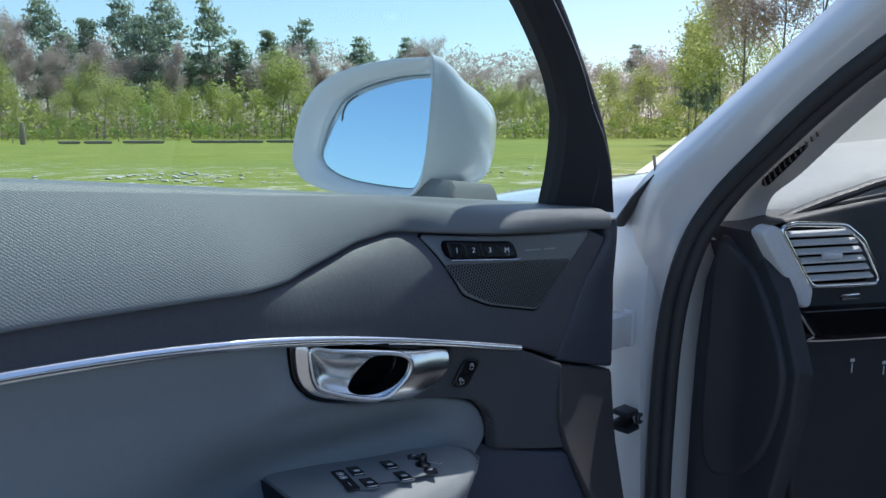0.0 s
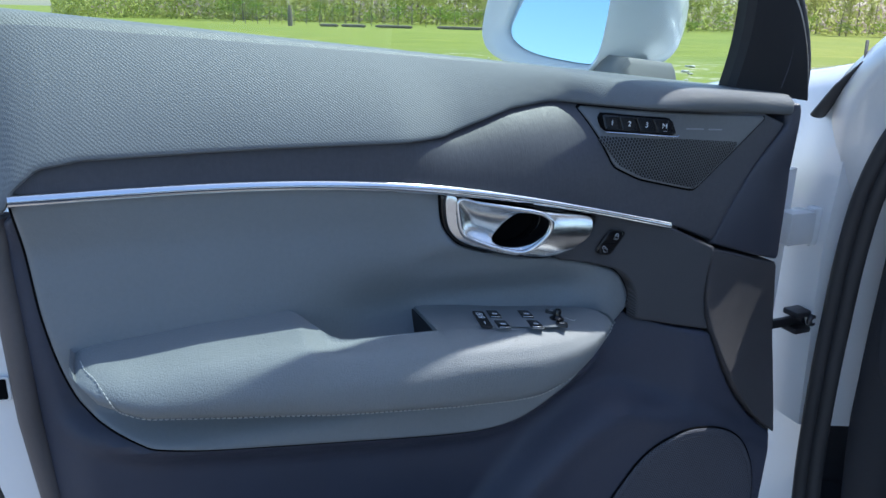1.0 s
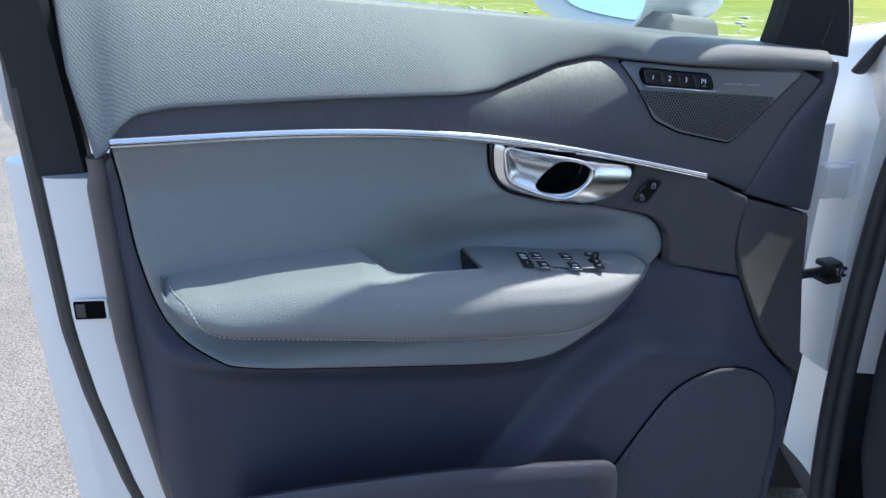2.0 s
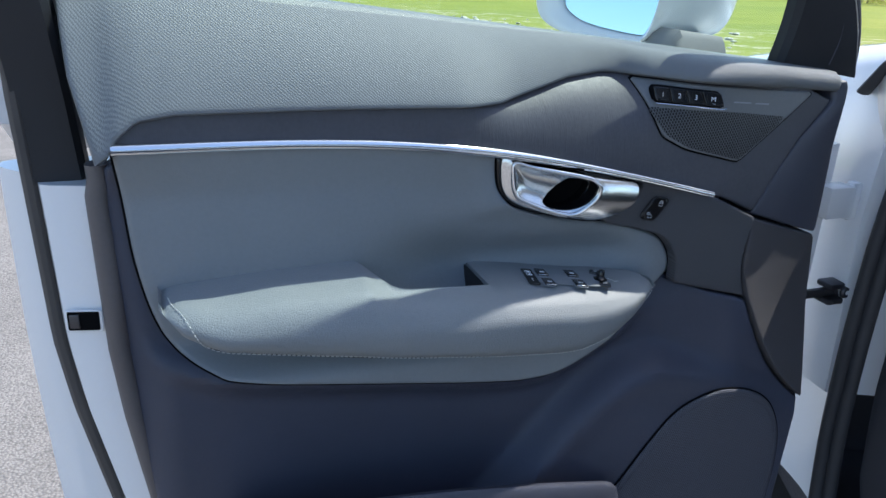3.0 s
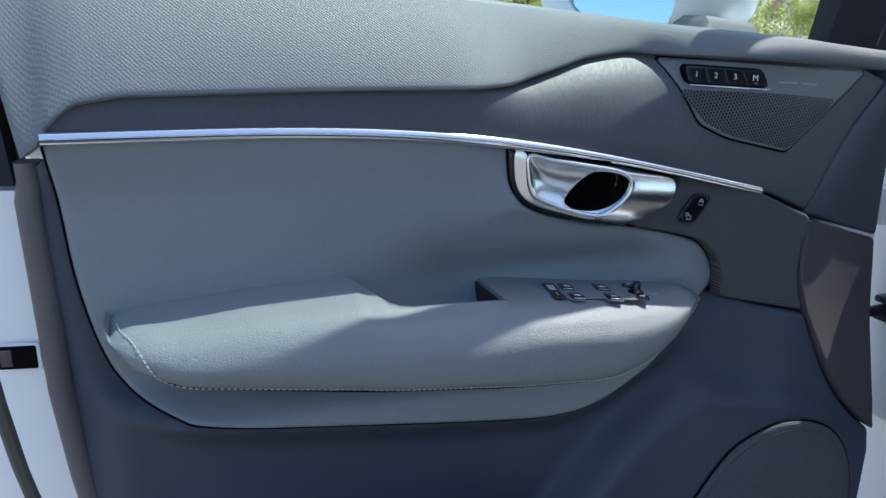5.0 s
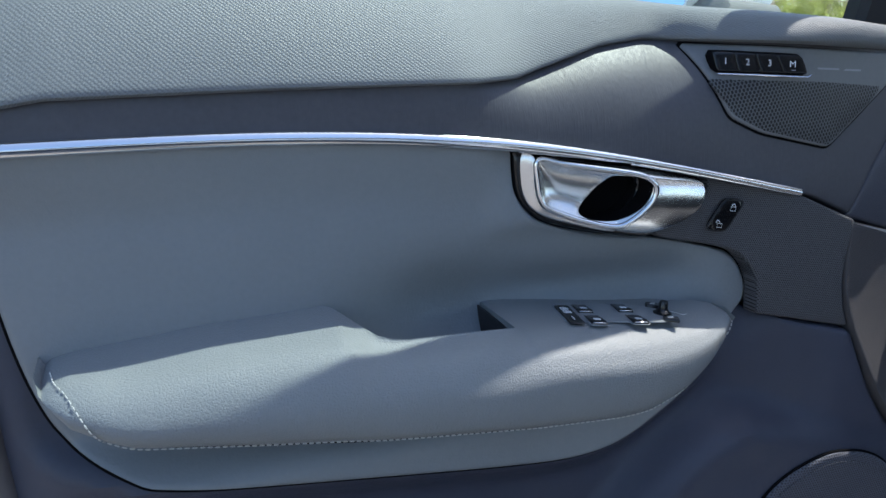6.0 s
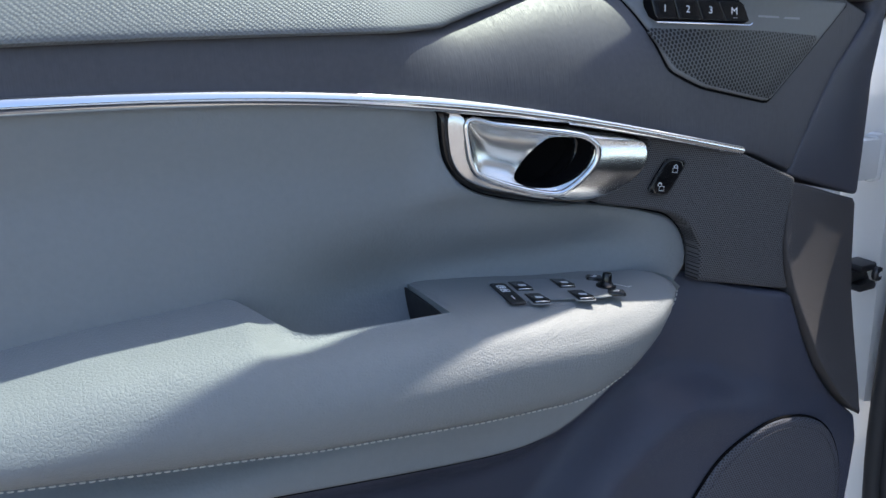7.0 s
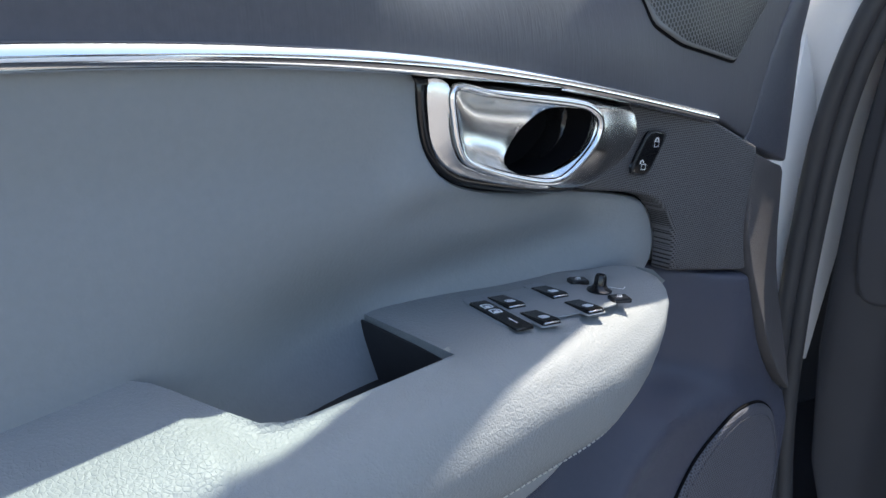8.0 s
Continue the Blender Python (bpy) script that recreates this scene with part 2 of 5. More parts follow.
def sheet(outline, surf, step=0.008, lip=0.004, depth=0.012, edge=None, holes=(), hole_depth=0.02, normal=(0, 1, 0)):
    """A moulded panel over an outline in (u, v): surf(u, v) gives its place; its rim is rounded by lip and turned back by depth along normal."""
    from mathutils.geometry import delaunay_2d_cdt
    edge = edge or min(step, 0.006)
    loops = [resample(outline, edge)] + [resample(h, edge) for h in holes]
    lo, hi = loops[0].min(0), loops[0].max(0)
    gx = np.arange(lo[0] + step * 0.5, hi[0], step)
    gy = np.arange(lo[1] + step * 0.5, hi[1], step * 0.866)
    grid = np.array([(x + (step / 2 if j % 2 else 0), y) for j, y in enumerate(gy) for x in gx]).reshape(-1, 2)

    def gap(p):
        return np.min([distance(p, l) for l in loops], axis=0)
    pts = [grid[(gap(grid) > max(lip * 1.15, edge * 0.6)) & inside(grid, loops[0])]] if len(grid) else []
    for l in loops:
        t = np.roll(l, -1, 0) - np.roll(l, 1, 0)
        nrm = np.stack([-t[:, 1], t[:, 0]], 1) / np.maximum(np.linalg.norm(t, axis=1), 1e-9)[:, None]
        for f in (0.3, 0.65, 1.0):
            for sgn in (1, -1):
                q = l + sgn * nrm * lip * f
                if lip > 0.0006:
                    pts.append(q[(gap(q) > lip * f * 0.93) & inside(q, loops[0])])
    free = np.vstack(pts) if pts else np.zeros((0, 2))
    for h in loops[1:]:
        free = free[~inside(free, h)] if len(free) else free
    coords, edges = [], []
    for l in loops:
        k = len(coords)
        coords += [Vector(q) for q in l]
        edges += [(k + i, k + (i + 1) % len(l)) for i in range(len(l))]
    coords += [Vector(q) for q in free]
    vs, _, fs, *_ = delaunay_2d_cdt(coords, edges, [], 1, 1e-6)
    flat = np.array([tuple(v) for v in vs])
    d = gap(flat)
    nv = Vector(normal)
    bm = bmesh.new()
    made = []
    for (u, v), g in zip(flat, d):
        k = 1 - min(g / lip, 1.0) if lip > 0 else 0
        made.append(bm.verts.new(Vector(surf(u, v)) + nv * lip * (1 - math.sqrt(max(0.0, 1 - k * k)))))
    cent = np.array([flat[list(f)].mean(0) for f in fs])
    keep = inside(cent, loops[0])
    for h in loops[1:]:
        keep &= ~inside(cent, h)
    for f, ok in zip(fs, keep):
        if ok:
            try:
                bm.faces.new([made[i] for i in f])
            except ValueError:
                continue
    bm.normal_update()
    for f in bm.faces:
        if f.normal.dot(nv) > 0:
            f.normal_flip()
    rim = [e for e in bm.edges if len(e.link_faces) == 1]
    back = {}
    for e in rim:
        for v in e.verts:
            if v not in back:
                back[v] = None
    order = list(back)
    number = {v: i for i, v in enumerate(made)}
    pos2 = np.array([flat[number[v]] for v in order])
    for v, q in zip(order, pos2):
        inner = any(distance(q[None], h)[0] < 1e-5 for h in loops[1:])
        back[v] = bm.verts.new(v.co + nv * (hole_depth if inner else depth))
    for e in rim:
        a, b = e.verts
        l = e.link_loops[0]
        if l.vert is a:
            bm.faces.new([b, a, back[a], back[b]])
        else:
            bm.faces.new([a, b, back[b], back[a]])
    where = {v: flat[i] for v, i in number.items()}
    where.update({w: where[v] for v, w in back.items()})
    layer = bm.loops.layers.uv.new("flat")
    for f in bm.faces:
        for l in f.loops:
            l[layer].uv = where[l.vert]
    return bm


def sweep(path, profile, up=(0, 0, 1), closed=False, scale=None, cap=True):
    """A profile in (side, up) drawn along a path."""
    p = [Vector(q) for q in path]
    k = len(p)
    up = Vector(up)
    bm = bmesh.new()
    rings = []
    for i, q in enumerate(p):
        a = p[(i - 1) % k] if closed or i else q
        b = p[(i + 1) % k] if closed or i < k - 1 else q
        t = (b - a).normalized()
        side = t.cross(up).normalized()
        w = side.cross(t)
        f = scale[i] if scale else 1.0
        rings.append([bm.verts.new(q + (side * x + w * y) * f) for x, y in profile])
    n = len(profile)
    for i in range(k if closed else k - 1):
        r0, r1 = rings[i], rings[(i + 1) % k]
        for j in range(n):
            bm.faces.new([r0[j], r0[(j + 1) % n], r1[(j + 1) % n], r1[j]])
    if cap and not closed:
        bm.faces.new(rings[0][::-1])
        bm.faces.new(rings[-1])
    bmesh.ops.recalc_face_normals(bm, faces=bm.faces)
    return bm


def circle(r, n=10, squash=1.0):
    return [(r * math.cos(2 * math.pi * i / n), r * squash * math.sin(2 * math.pi * i / n)) for i in range(n)]


def loft(rings, closed=True, cap=True):
    bm = bmesh.new()
    vr = [[bm.verts.new(q) for q in r] for r in rings]
    for a, b in zip(vr, vr[1:]):
        n = len(a)
        for j in range(n if closed else n - 1):
            bm.faces.new([a[j], a[(j + 1) % n], b[(j + 1) % n], b[j]])
    if cap and closed:
        bm.faces.new(vr[0][::-1])
        bm.faces.new(vr[-1])
    bmesh.ops.recalc_face_normals(bm, faces=bm.faces)
    return bm


def block(size, m=None, bevel=0.002, seg=2):
    bm = bmesh.new()
    bmesh.ops.create_cube(bm, size=1)
    bmesh.ops.scale(bm, vec=size, verts=bm.verts)
    if bevel:
        bmesh.ops.bevel(bm, geom=bm.edges[:], offset=bevel, segments=seg, affect="EDGES", profile=0.5)
    if m is not None:
        bm.transform(m)
    return bm


def prism(outline, m, depth, bevel=0.0008):
    """An outline in the local xy plane raised by depth along local z, with a bevelled top, placed by m."""
    bm = bmesh.new()
    c = np.mean(np.array(outline), axis=0)
    low = [bm.verts.new((x, y, 0)) for x, y in outline]
    mid = [bm.verts.new((x, y, depth - bevel)) for x, y in outline]
    ext = max(np.ptp(np.array(outline), axis=0))
    f = 1 - 2 * bevel / ext
    top = [bm.verts.new((c[0] + (x - c[0]) * f, c[1] + (y - c[1]) * f, depth)) for x, y in outline]
    n = len(outline)
    for a, b in ((low, mid), (mid, top)):
        for j in range(n):
            bm.faces.new([a[j], a[(j + 1) % n], b[(j + 1) % n], b[j]])
    bm.faces.new(top)
    bm.faces.new(low[::-1])
    bmesh.ops.recalc_face_normals(bm, faces=bm.faces)
    bm.transform(m)
    return bm


def merge(bms):
    out = bmesh.new()
    for b in bms:
        me = bpy.data.meshes.new("piece")
        b.to_mesh(me)
        out.from_mesh(me)
        b.free()
        bpy.data.meshes.remove(me)
    return out


def letters(text, size, m):
    cu = bpy.data.curves.new("letters", "FONT")
    cu.body, cu.size, cu.align_x, cu.align_y, cu.extrude = text, size, "CENTER", "CENTER", 0.00012
    ob = bpy.data.objects.new("letters", cu)
    me = bpy.data.meshes.new_from_object(ob)
    bm = bmesh.new()
    bm.from_mesh(me)
    bm.transform(m)
    bpy.data.objects.remove(ob)
    bpy.data.meshes.remove(me)
    bpy.data.curves.remove(cu)
    return bm


def basis(at, ex, ez):
    """A pose with its x axis near ex and its z axis along ez."""
    ez = Vector(ez).normalized()
    ey = ez.cross(Vector(ex)).normalized()
    ex = ey.cross(ez)
    return Matrix(((ex.x, ey.x, ez.x, at[0]), (ex.y, ey.y, ez.y, at[1]), (ex.z, ey.z, ez.z, at[2]), (0, 0, 0, 1)))


def empty(name, at, label, category, group="", kind="", m=None):
    ob = new(name)
    ob.matrix_basis = m if m is not None else Matrix.Translation(at)
    return tagged(ob, label, category, group, kind)


# ---- the open door: its curves ----
STRIP_FIT = np.polyfit([-0.342, -0.25, -0.145, -0.029, 0.048, 0.102, 0.229, 0.339], [1.0775, 1.077, 1.0745, 1.068, 1.0595, 1.050, 1.026, 1.0005], 4)
BELT_FIT = np.polyfit([-0.38, -0.2, -0.066, 0.135, 0.292, 0.452, 0.611], [1.233, 1.218, 1.203, 1.186, 1.171, 1.156, 1.140], 2)


def strip_z(x):
    return float(np.polyval(STRIP_FIT, min(max(x, -0.36), 0.36))) - (0.235 * (x - 0.36) if x > 0.36 else 0)


STRIP_Y_FIT = np.polyfit([-0.345, -0.2, -0.05, 0.05, 0.18, 0.346], [0.009, 0.018, 0.022, 0.020, 0.011, 0.001], 3)


def strip_y(x):
    """How deep the face of the bright strip lies along the door."""
    return float(np.polyval(STRIP_Y_FIT, min(max(x, -0.345), 0.36)))


def belt_z(x):
    return float(np.polyval(BELT_FIT, x))


SEAM_X = [-0.36, -0.346, -0.338, -0.318, -0.285, -0.134, 0.02, 0.06, 0.105, 0.152, 0.20, 0.352, 0.515, 0.612]
SEAM_Z = [1.062, 1.068, 1.085, 1.101, 1.106, 1.108, 1.108, 1.110, 1.122, 1.135, 1.141, 1.134, 1.124, 1.117]


def seam_z(x):
    return float(np.interp(x, SEAM_X, SEAM_Z))


def pad_point(x, s):
    """The pad's section: from the seam (s = 0) over its bulge or front corner to the window (s = 0.12)."""
    u = s / 0.12
    zs, zb = seam_z(x), belt_z(x)
    ys = inlay_y(x, zs) - 0.010 + 0.004 * smooth((x - 0.05) / 0.15) - 0.009 * smooth((x - 0.215) / 0.04) * smooth((0.45 - x) / 0.08)
    q = smooth((x - 0.10) / 0.32)
    cy, cz = 0.5 * (ys + 0.112) - 0.012, 0.5 * (zs + zb) + 0.010
    cy, cz = cy + (ys - 0.003 - cy) * q, cz + (zb - 0.003 - cz) * q
    w = 1.0 + 2.4 * q
    a, b, c2 = (1 - u) ** 2, 2 * w * u * (1 - u), u * u
    t = a + b + c2
    return (x, (a * ys + b * cy + c2 * 0.112) / t, (a * zs + b * cz + c2 * zb) / t)


def inlay_y(x, z):
    full = max(0.02, seam_z(x) - strip_z(x))
    v = max(0.0, (z - strip_z(x)) / full)
    rise = 0.10 + 0.40 * smooth(x / 0.09) - 0.43 * smooth((x - 0.205) / 0.11)
    k = smooth((x - 0.225) / 0.1)
    return strip_y(x) + 0.009 + rise * full * (v ** 2.6 * (1 - k) + v * k)


def leather_y(x, z):
    y = strip_y(x) + 0.009
    y += (0.040 - y) * smooth((strip_z(x) - z) / 0.06)
    y += 0.028 * math.exp(-((x - 0.02) / 0.085) ** 2 - ((z - 0.915) / 0.045) ** 2)
    y -= 0.010 * smooth((x - 0.2) / 0.1)
    y += 0.018 * math.exp(-((z - 0.922) / 0.022) ** 2) * smooth((x - 0.02) / 0.1) * smooth((0.285 - x) / 0.08)
    y += (0.034 - y) * smooth((x - 0.024) / 0.026) * smooth((z - 0.972) / 0.024)
    y -= 0.042 * smooth((0.868 - z) / 0.052) * smooth((0.33 - x) / 0.1)
    return y


BULGE = np.array(spline([(-0.05, 0.50), (0.03, 0.58), (0.09, 0.645), (0.147, 0.708), (0.19, 0.747), (0.245, 0.780), (0.30, 0.788), (0.36, 0.772), (0.43, 0.747), (0.51, 0.70), (0.62, 0.60), (0.62, 0.35), (-0.12, 0.35)], 3, True))


def bulge(x, z):
    """How far inside the raised surround of the door speaker a place lies, in metres."""
    p = np.array([[x, z]])
    d = float(distance(p, BULGE)[0])
    return d if inside(p, BULGE)[0] else -d


def lower_y(x, z):
    k = smooth((x - 0.28) / 0.13)
    y = 0.030 - 0.004 * smooth((0.80 - z) / 0.2) - 0.040 * k
    d = bulge(x, z)
    y -= (0.041 - 0.031 * k) * smooth((d + 0.010) / 0.034) + 0.0045 * (1 - k) * math.exp(-((d - 0.026) / 0.022) ** 2)
    y += 0.03 * smooth((-0.305 - x) / 0.06)
    if z > 0.74 and x < 0.34:
        d = float(distance(np.array([[x, z]]), LEATHER_LOOP)[0])
        y += (leather_y(x, z) + 0.009 - y) * (1 - smooth(d / 0.035))
    return y


leather_outline = spline([(-0.343, 1.072), (-0.338, 1.01), (-0.333, 0.955), (-0.321, 0.897), (-0.303, 0.858), (-0.265, 0.833), (-0.228, 0.822), (-0.083, 0.800),
                          (0.054, 0.781), (0.115, 0.778), (0.160, 0.788), (0.215, 0.819), (0.268, 0.855), (0.298, 0.879), (0.309, 0.895), (0.306, 0.915), (0.290, 0.938), (0.262, 0.950),
                          (0.20, 0.964), (0.15, 0.971), (0.105, 0.982), (0.075, 0.995), (0.059, 1.014), (0.0545, 1.034), (0.0535, 1.052)], 5)
leather_outline += [(x, strip_z(x) - 0.002) for x in np.linspace(0.05, -0.33, 24)]
LEATHER_LOOP = resample(leather_outline, 0.012)


DOOR = empty("driver_door", (0.12, 0.08, 0.36), "open front car door with slate leather trim and white painted shell", "car door")


def on(surf, lift=0.0):
    return lambda x, z: (x, surf(x, z) - lift, z)


# upper pad along the window sill
seam = spline([(-0.357, 1.062), (-0.346, 1.068), (-0.338, 1.085), (-0.318, 1.101), (-0.285, 1.106), (-0.134, 1.108), (0.02, 1.108), (0.06, 1.110),
               (0.105, 1.122), (0.152, 1.135), (0.20, 1.141), (0.352, 1.134), (0.515, 1.124), (0.612, 1.117)], 6)
pad_outline = [(x, 0.0) for x in np.linspace(-0.357, 0.520, 60)] + [(0.5215, 0.05), (0.530, 0.08), (0.572, 0.12)]
pad_outline += [(x, 0.12) for x in np.linspace(0.56, -0.385, 50)] + [(-0.375, 0.05)]
part("upper_pad", sheet(pad_outline, pad_point, 0.008, 0.006, 0.03), M_PAD, DOOR, "grained charcoal soft vinyl sill pad")
sill = sweep([(x, 0.116, belt_z(x) - 0.012) for x in np.linspace(0.60, -0.40, 24)], rounded([(-0.012, -0.012), (0.014, -0.012), (0.014, 0.006), (-0.012, 0.004)], 0.004), cap=True)
part("window_seal", sill, M_RUBBER, DOOR, "black rubber seal along the window sill")

# inlay between the pad and the bright strip
fold = spline([(0.513, 1.113), (0.497, 1.094), (0.469, 1.064), (0.442, 1.026), (0.423, 0.995), (0.410, 0.973)], 4)
low = [(x, strip_z(x) - 0.002) for x in np.linspace(0.36, -0.346, 40)]
inlay_outline = [(x, z + 0.004) for x, z in seam[4:-8] if x < 0.50] + fold + low
part("inlay", sheet(inlay_outline, on(inlay_y), 0.012, 0.003, 0.02), M_INLAY, DOOR, "dark brushed driftwood inlay")

# bright strip: two facets with a crisp edge
xs = np.linspace(-0.343, 0.340, 60)
prof = [(0.0, -0.0048), (0.0036, -0.0047), (0.0050, -0.0034), (0.0060, -0.0006), (0.0058, 0.0006), (0.0044, 0.0030), (0.0030, 0.0043), (0.0, 0.0048), (-0.010, 0.0045), (-0.010, -0.0045)]
strip_bm = sweep([(x, strip_y(x) + 0.0065, strip_z(x)) for x in xs], prof, scale=[1.12 - 0.30 * smooth((x - 0.0) / 0.25) for x in xs])
part("chrome_strip", strip_bm, M_STRIP, DOOR, "polished chrome trim strip", 70)

# leather panel behind the armrest
part("leather_panel", sheet(leather_outline, on(leather_y), 0.008, 0.006, 0.02), M_LEATHER_FLAT, DOOR, "smooth slate grey leather door panel")


# narrow dark joint between the leather and the trim round it
joint = [(x, leather_y(x, z) + 0.0062, z) for x, z in resample(leather_outline[:-24], 0.006, False)][:-10]
part("panel_gap", sweep(joint, circle(0.0018, 8), up=(0, 1, 0)), M_VOID, DOOR, "narrow dark joint round the leather")


# armrest with the switch console
def console_z(x):
    return 0.9165 - 0.085 * (x - 0.034)


A_X = [-0.314, -0.311, -0.305, -0.292, -0.27, -0.2, -0.112, -0.104, -0.098, -0.092, -0.085, -0.078, -0.068, -0.055, -0.03, 0.0, 0.0355, 0.0395, 0.043, 0.048, 0.06, 0.1, 0.15, 0.195, 0.224, 0.241, 0.253, 0.261, 0.2655, 0.268]
A_BOT = ([-0.314, -0.308, -0.291, -0.261, -0.18, -0.091, 0.039, 0.12, 0.155, 0.193, 0.226, 0.247, 0.261, 0.268],
         [0.928, 0.913, 0.892, 0.876, 0.862, 0.848, 0.833, 0.826, 0.826, 0.835, 0.853, 0.868, 0.876, 0.883])
A_TOP = ([-0.314, -0.308, -0.29, -0.2, -0.106, -0.094, -0.080, -0.058, 0.0359, 0.036, 0.041, 0.048, 0.228, 0.247, 0.261, 0.268],
         [0.918, 0.926, 0.930, 0.937, 0.939, 0.932, 0.925, 0.920, 0.9158, 0.9118, 0.9135, 0.9138, 0.8985, 0.902, 0.898, 0.889])
A_BACK = ([-0.314, -0.112, -0.098, -0.076, 0.0355, 0.0395, 0.15, 0.23, 0.268], [0.046, 0.047, 0.032, -0.006, -0.006, 0.085, 0.070, 0.040, 0.0])
A_FRONT = ([-0.314, -0.308, -0.29, -0.25, -0.1, 0.05, 0.14, 0.185, 0.216, 0.239, 0.255, 0.263, 0.268], [0.004, -0.014, -0.030, -0.040, -0.046, -0.050, -0.049, -0.042, -0.034, -0.024, -0.012, -0.004, 0.004])


def arm_ring(x):
    zb, zt, yb, yf = (float(np.interp(x, *q)) for q in (A_BOT, A_TOP, A_BACK, A_FRONT))
    h = zt - zb
    w = smooth((x - 0.0) / 0.08)
    end = smooth((x - 0.20) / 0.06) + smooth((-0.27 - x) / 0.04)
    crest = yf + 0.034 + 0.010 * w - 0.020 * end
    flat = float(np.interp(x, [-0.30, -0.25, -0.11, -0.08, -0.05, 0.0355, 0.0395], [0.004, 0.010, 0.012, 0.006, 0.003, 0.003, 0.0015]))
    pts = [(yb, zb + 0.3 * h), (yb, zt - 0.003), (yb - 0.003, zt), (0.5 * (yb + crest), zt - 0.4 * flat), (crest, zt - flat), (yf + 0.019 - 0.009 * end, zt - flat - (0.09 + 0.02 * w) * h),
           (yf + 0.0075 - 0.003 * end, zt - flat - (0.25 - 0.02 * w) * h), (yf + 0.001, zt - flat - (0.46 - 0.08 * w) * h), (yf + 0.0035, zb + (0.20 + 0.06 * w) * h), (yf + 0.012, zb + 0.08 * h), (yf + 0.028, zb), (max(yf + 0.05, 0.012), zb + 0.004)]
    return [(x, y, z) for y, z in pts[:2] + spline(pts[2:], 4)]


fine_x = []
for a, b in zip(A_X, A_X[1:]):
    k = max(1, int((b - a) / 0.012))
    fine_x += [a + (b - a) * i / k for i in range(k)]
fine_x.append(A_X[-1])
ARM = part("armrest", loft([arm_ring(x) for x in fine_x]), M_LEATHER, DOOR, "padded grained slate leather armrest", 50)

# light stitching along the lower edge and up the rear end of the armrest
def arm_point(x, k):
    """A place on the armrest's skin, k points round its section, lifted a little."""
    ring = arm_ring(x)
    i0 = min(int(k), len(ring) - 2)
    a, q = np.array(ring[i0]), np.array(ring[i0 + 1])
    p = a + (q - a) * (k - i0)
    t = (q - a) / max(np.linalg.norm(q - a), 1e-9)
    out = np.array((0, t[2], -t[1])) * 0.0008
    out[0] = -0.0008 * smooth((-0.285 - x) / 0.02) + 0.0008 * smooth((x - 0.24) / 0.02)
    return p + out


seam_path = [tuple(arm_point(-0.304 + 0.032 * t, 7.0 + 23.0 * t)) for t in np.linspace(0, 1, 12)]
seam_path += [tuple(arm_point(x, 30.0)) for x in np.linspace(-0.266, 0.240, 60)]
seam_path += [tuple(arm_point(0.240 + 0.024 * t, 30.0 - 8.0 * t)) for t in np.linspace(0.15, 1, 8)]
stitch_path = resample(seam_path, 0.0050, False)
bits = []
for a, b in zip(stitch_path, stitch_path[1:]):
    a, b = Vector(a), Vector(b)
    d = (b - a) * 0.72
    bits.append(sweep([a, a + d * 0.15, a + d * 0.85, a + d], circle(0.00055, 6), scale=[0.3, 1, 1, 0.3]))
tagged(part("stitching", merge(bits), M_THREAD, ARM, "pale grey stitching"), kind="stuff")

# black tube that stands in for the shaded gap under the armrest
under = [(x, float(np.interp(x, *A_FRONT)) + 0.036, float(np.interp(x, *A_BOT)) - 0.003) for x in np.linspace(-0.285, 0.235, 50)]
part("lower_shade", sweep(under, circle(0.0042, 8), scale=[0.3, 0.7] + [1.0] * 46 + [0.7, 0.3]), M_VOID, ARM, "black tube standing in for the shaded gap under the armrest")

# hand pull recess behind the armrest
part("pull_recess", block((0.16, 0.075, 0.01), pose(-0.035, 0.028, 0.872), 0.002), M_PLASTIC_SMOOTH, ARM, "black recess of the hand pull")
part("pull_cheek", prism(rounded([(-0.054, -0.024), (0.042, -0.024), (0.042, 0.0140), (-0.054, 0.0150)], 0.003), basis((0.0368, 0.029, 0.896), (0, -1, 0), (-1, 0, 0)), 0.0012),
     M_PLASTIC_SMOOTH, ARM, "black lining of the hand pull")


# ---- switches on the console ----
def console(x, y, lift=0.0):
    return basis((x, y, console_z(x) - 0.0018 + lift), (1, 0, -0.085), (0.085, 0, 1))


def bar(w, h, m, lift, t=0.0002):
    return block((w, h, t), m @ pose(0, 0, lift), 0)


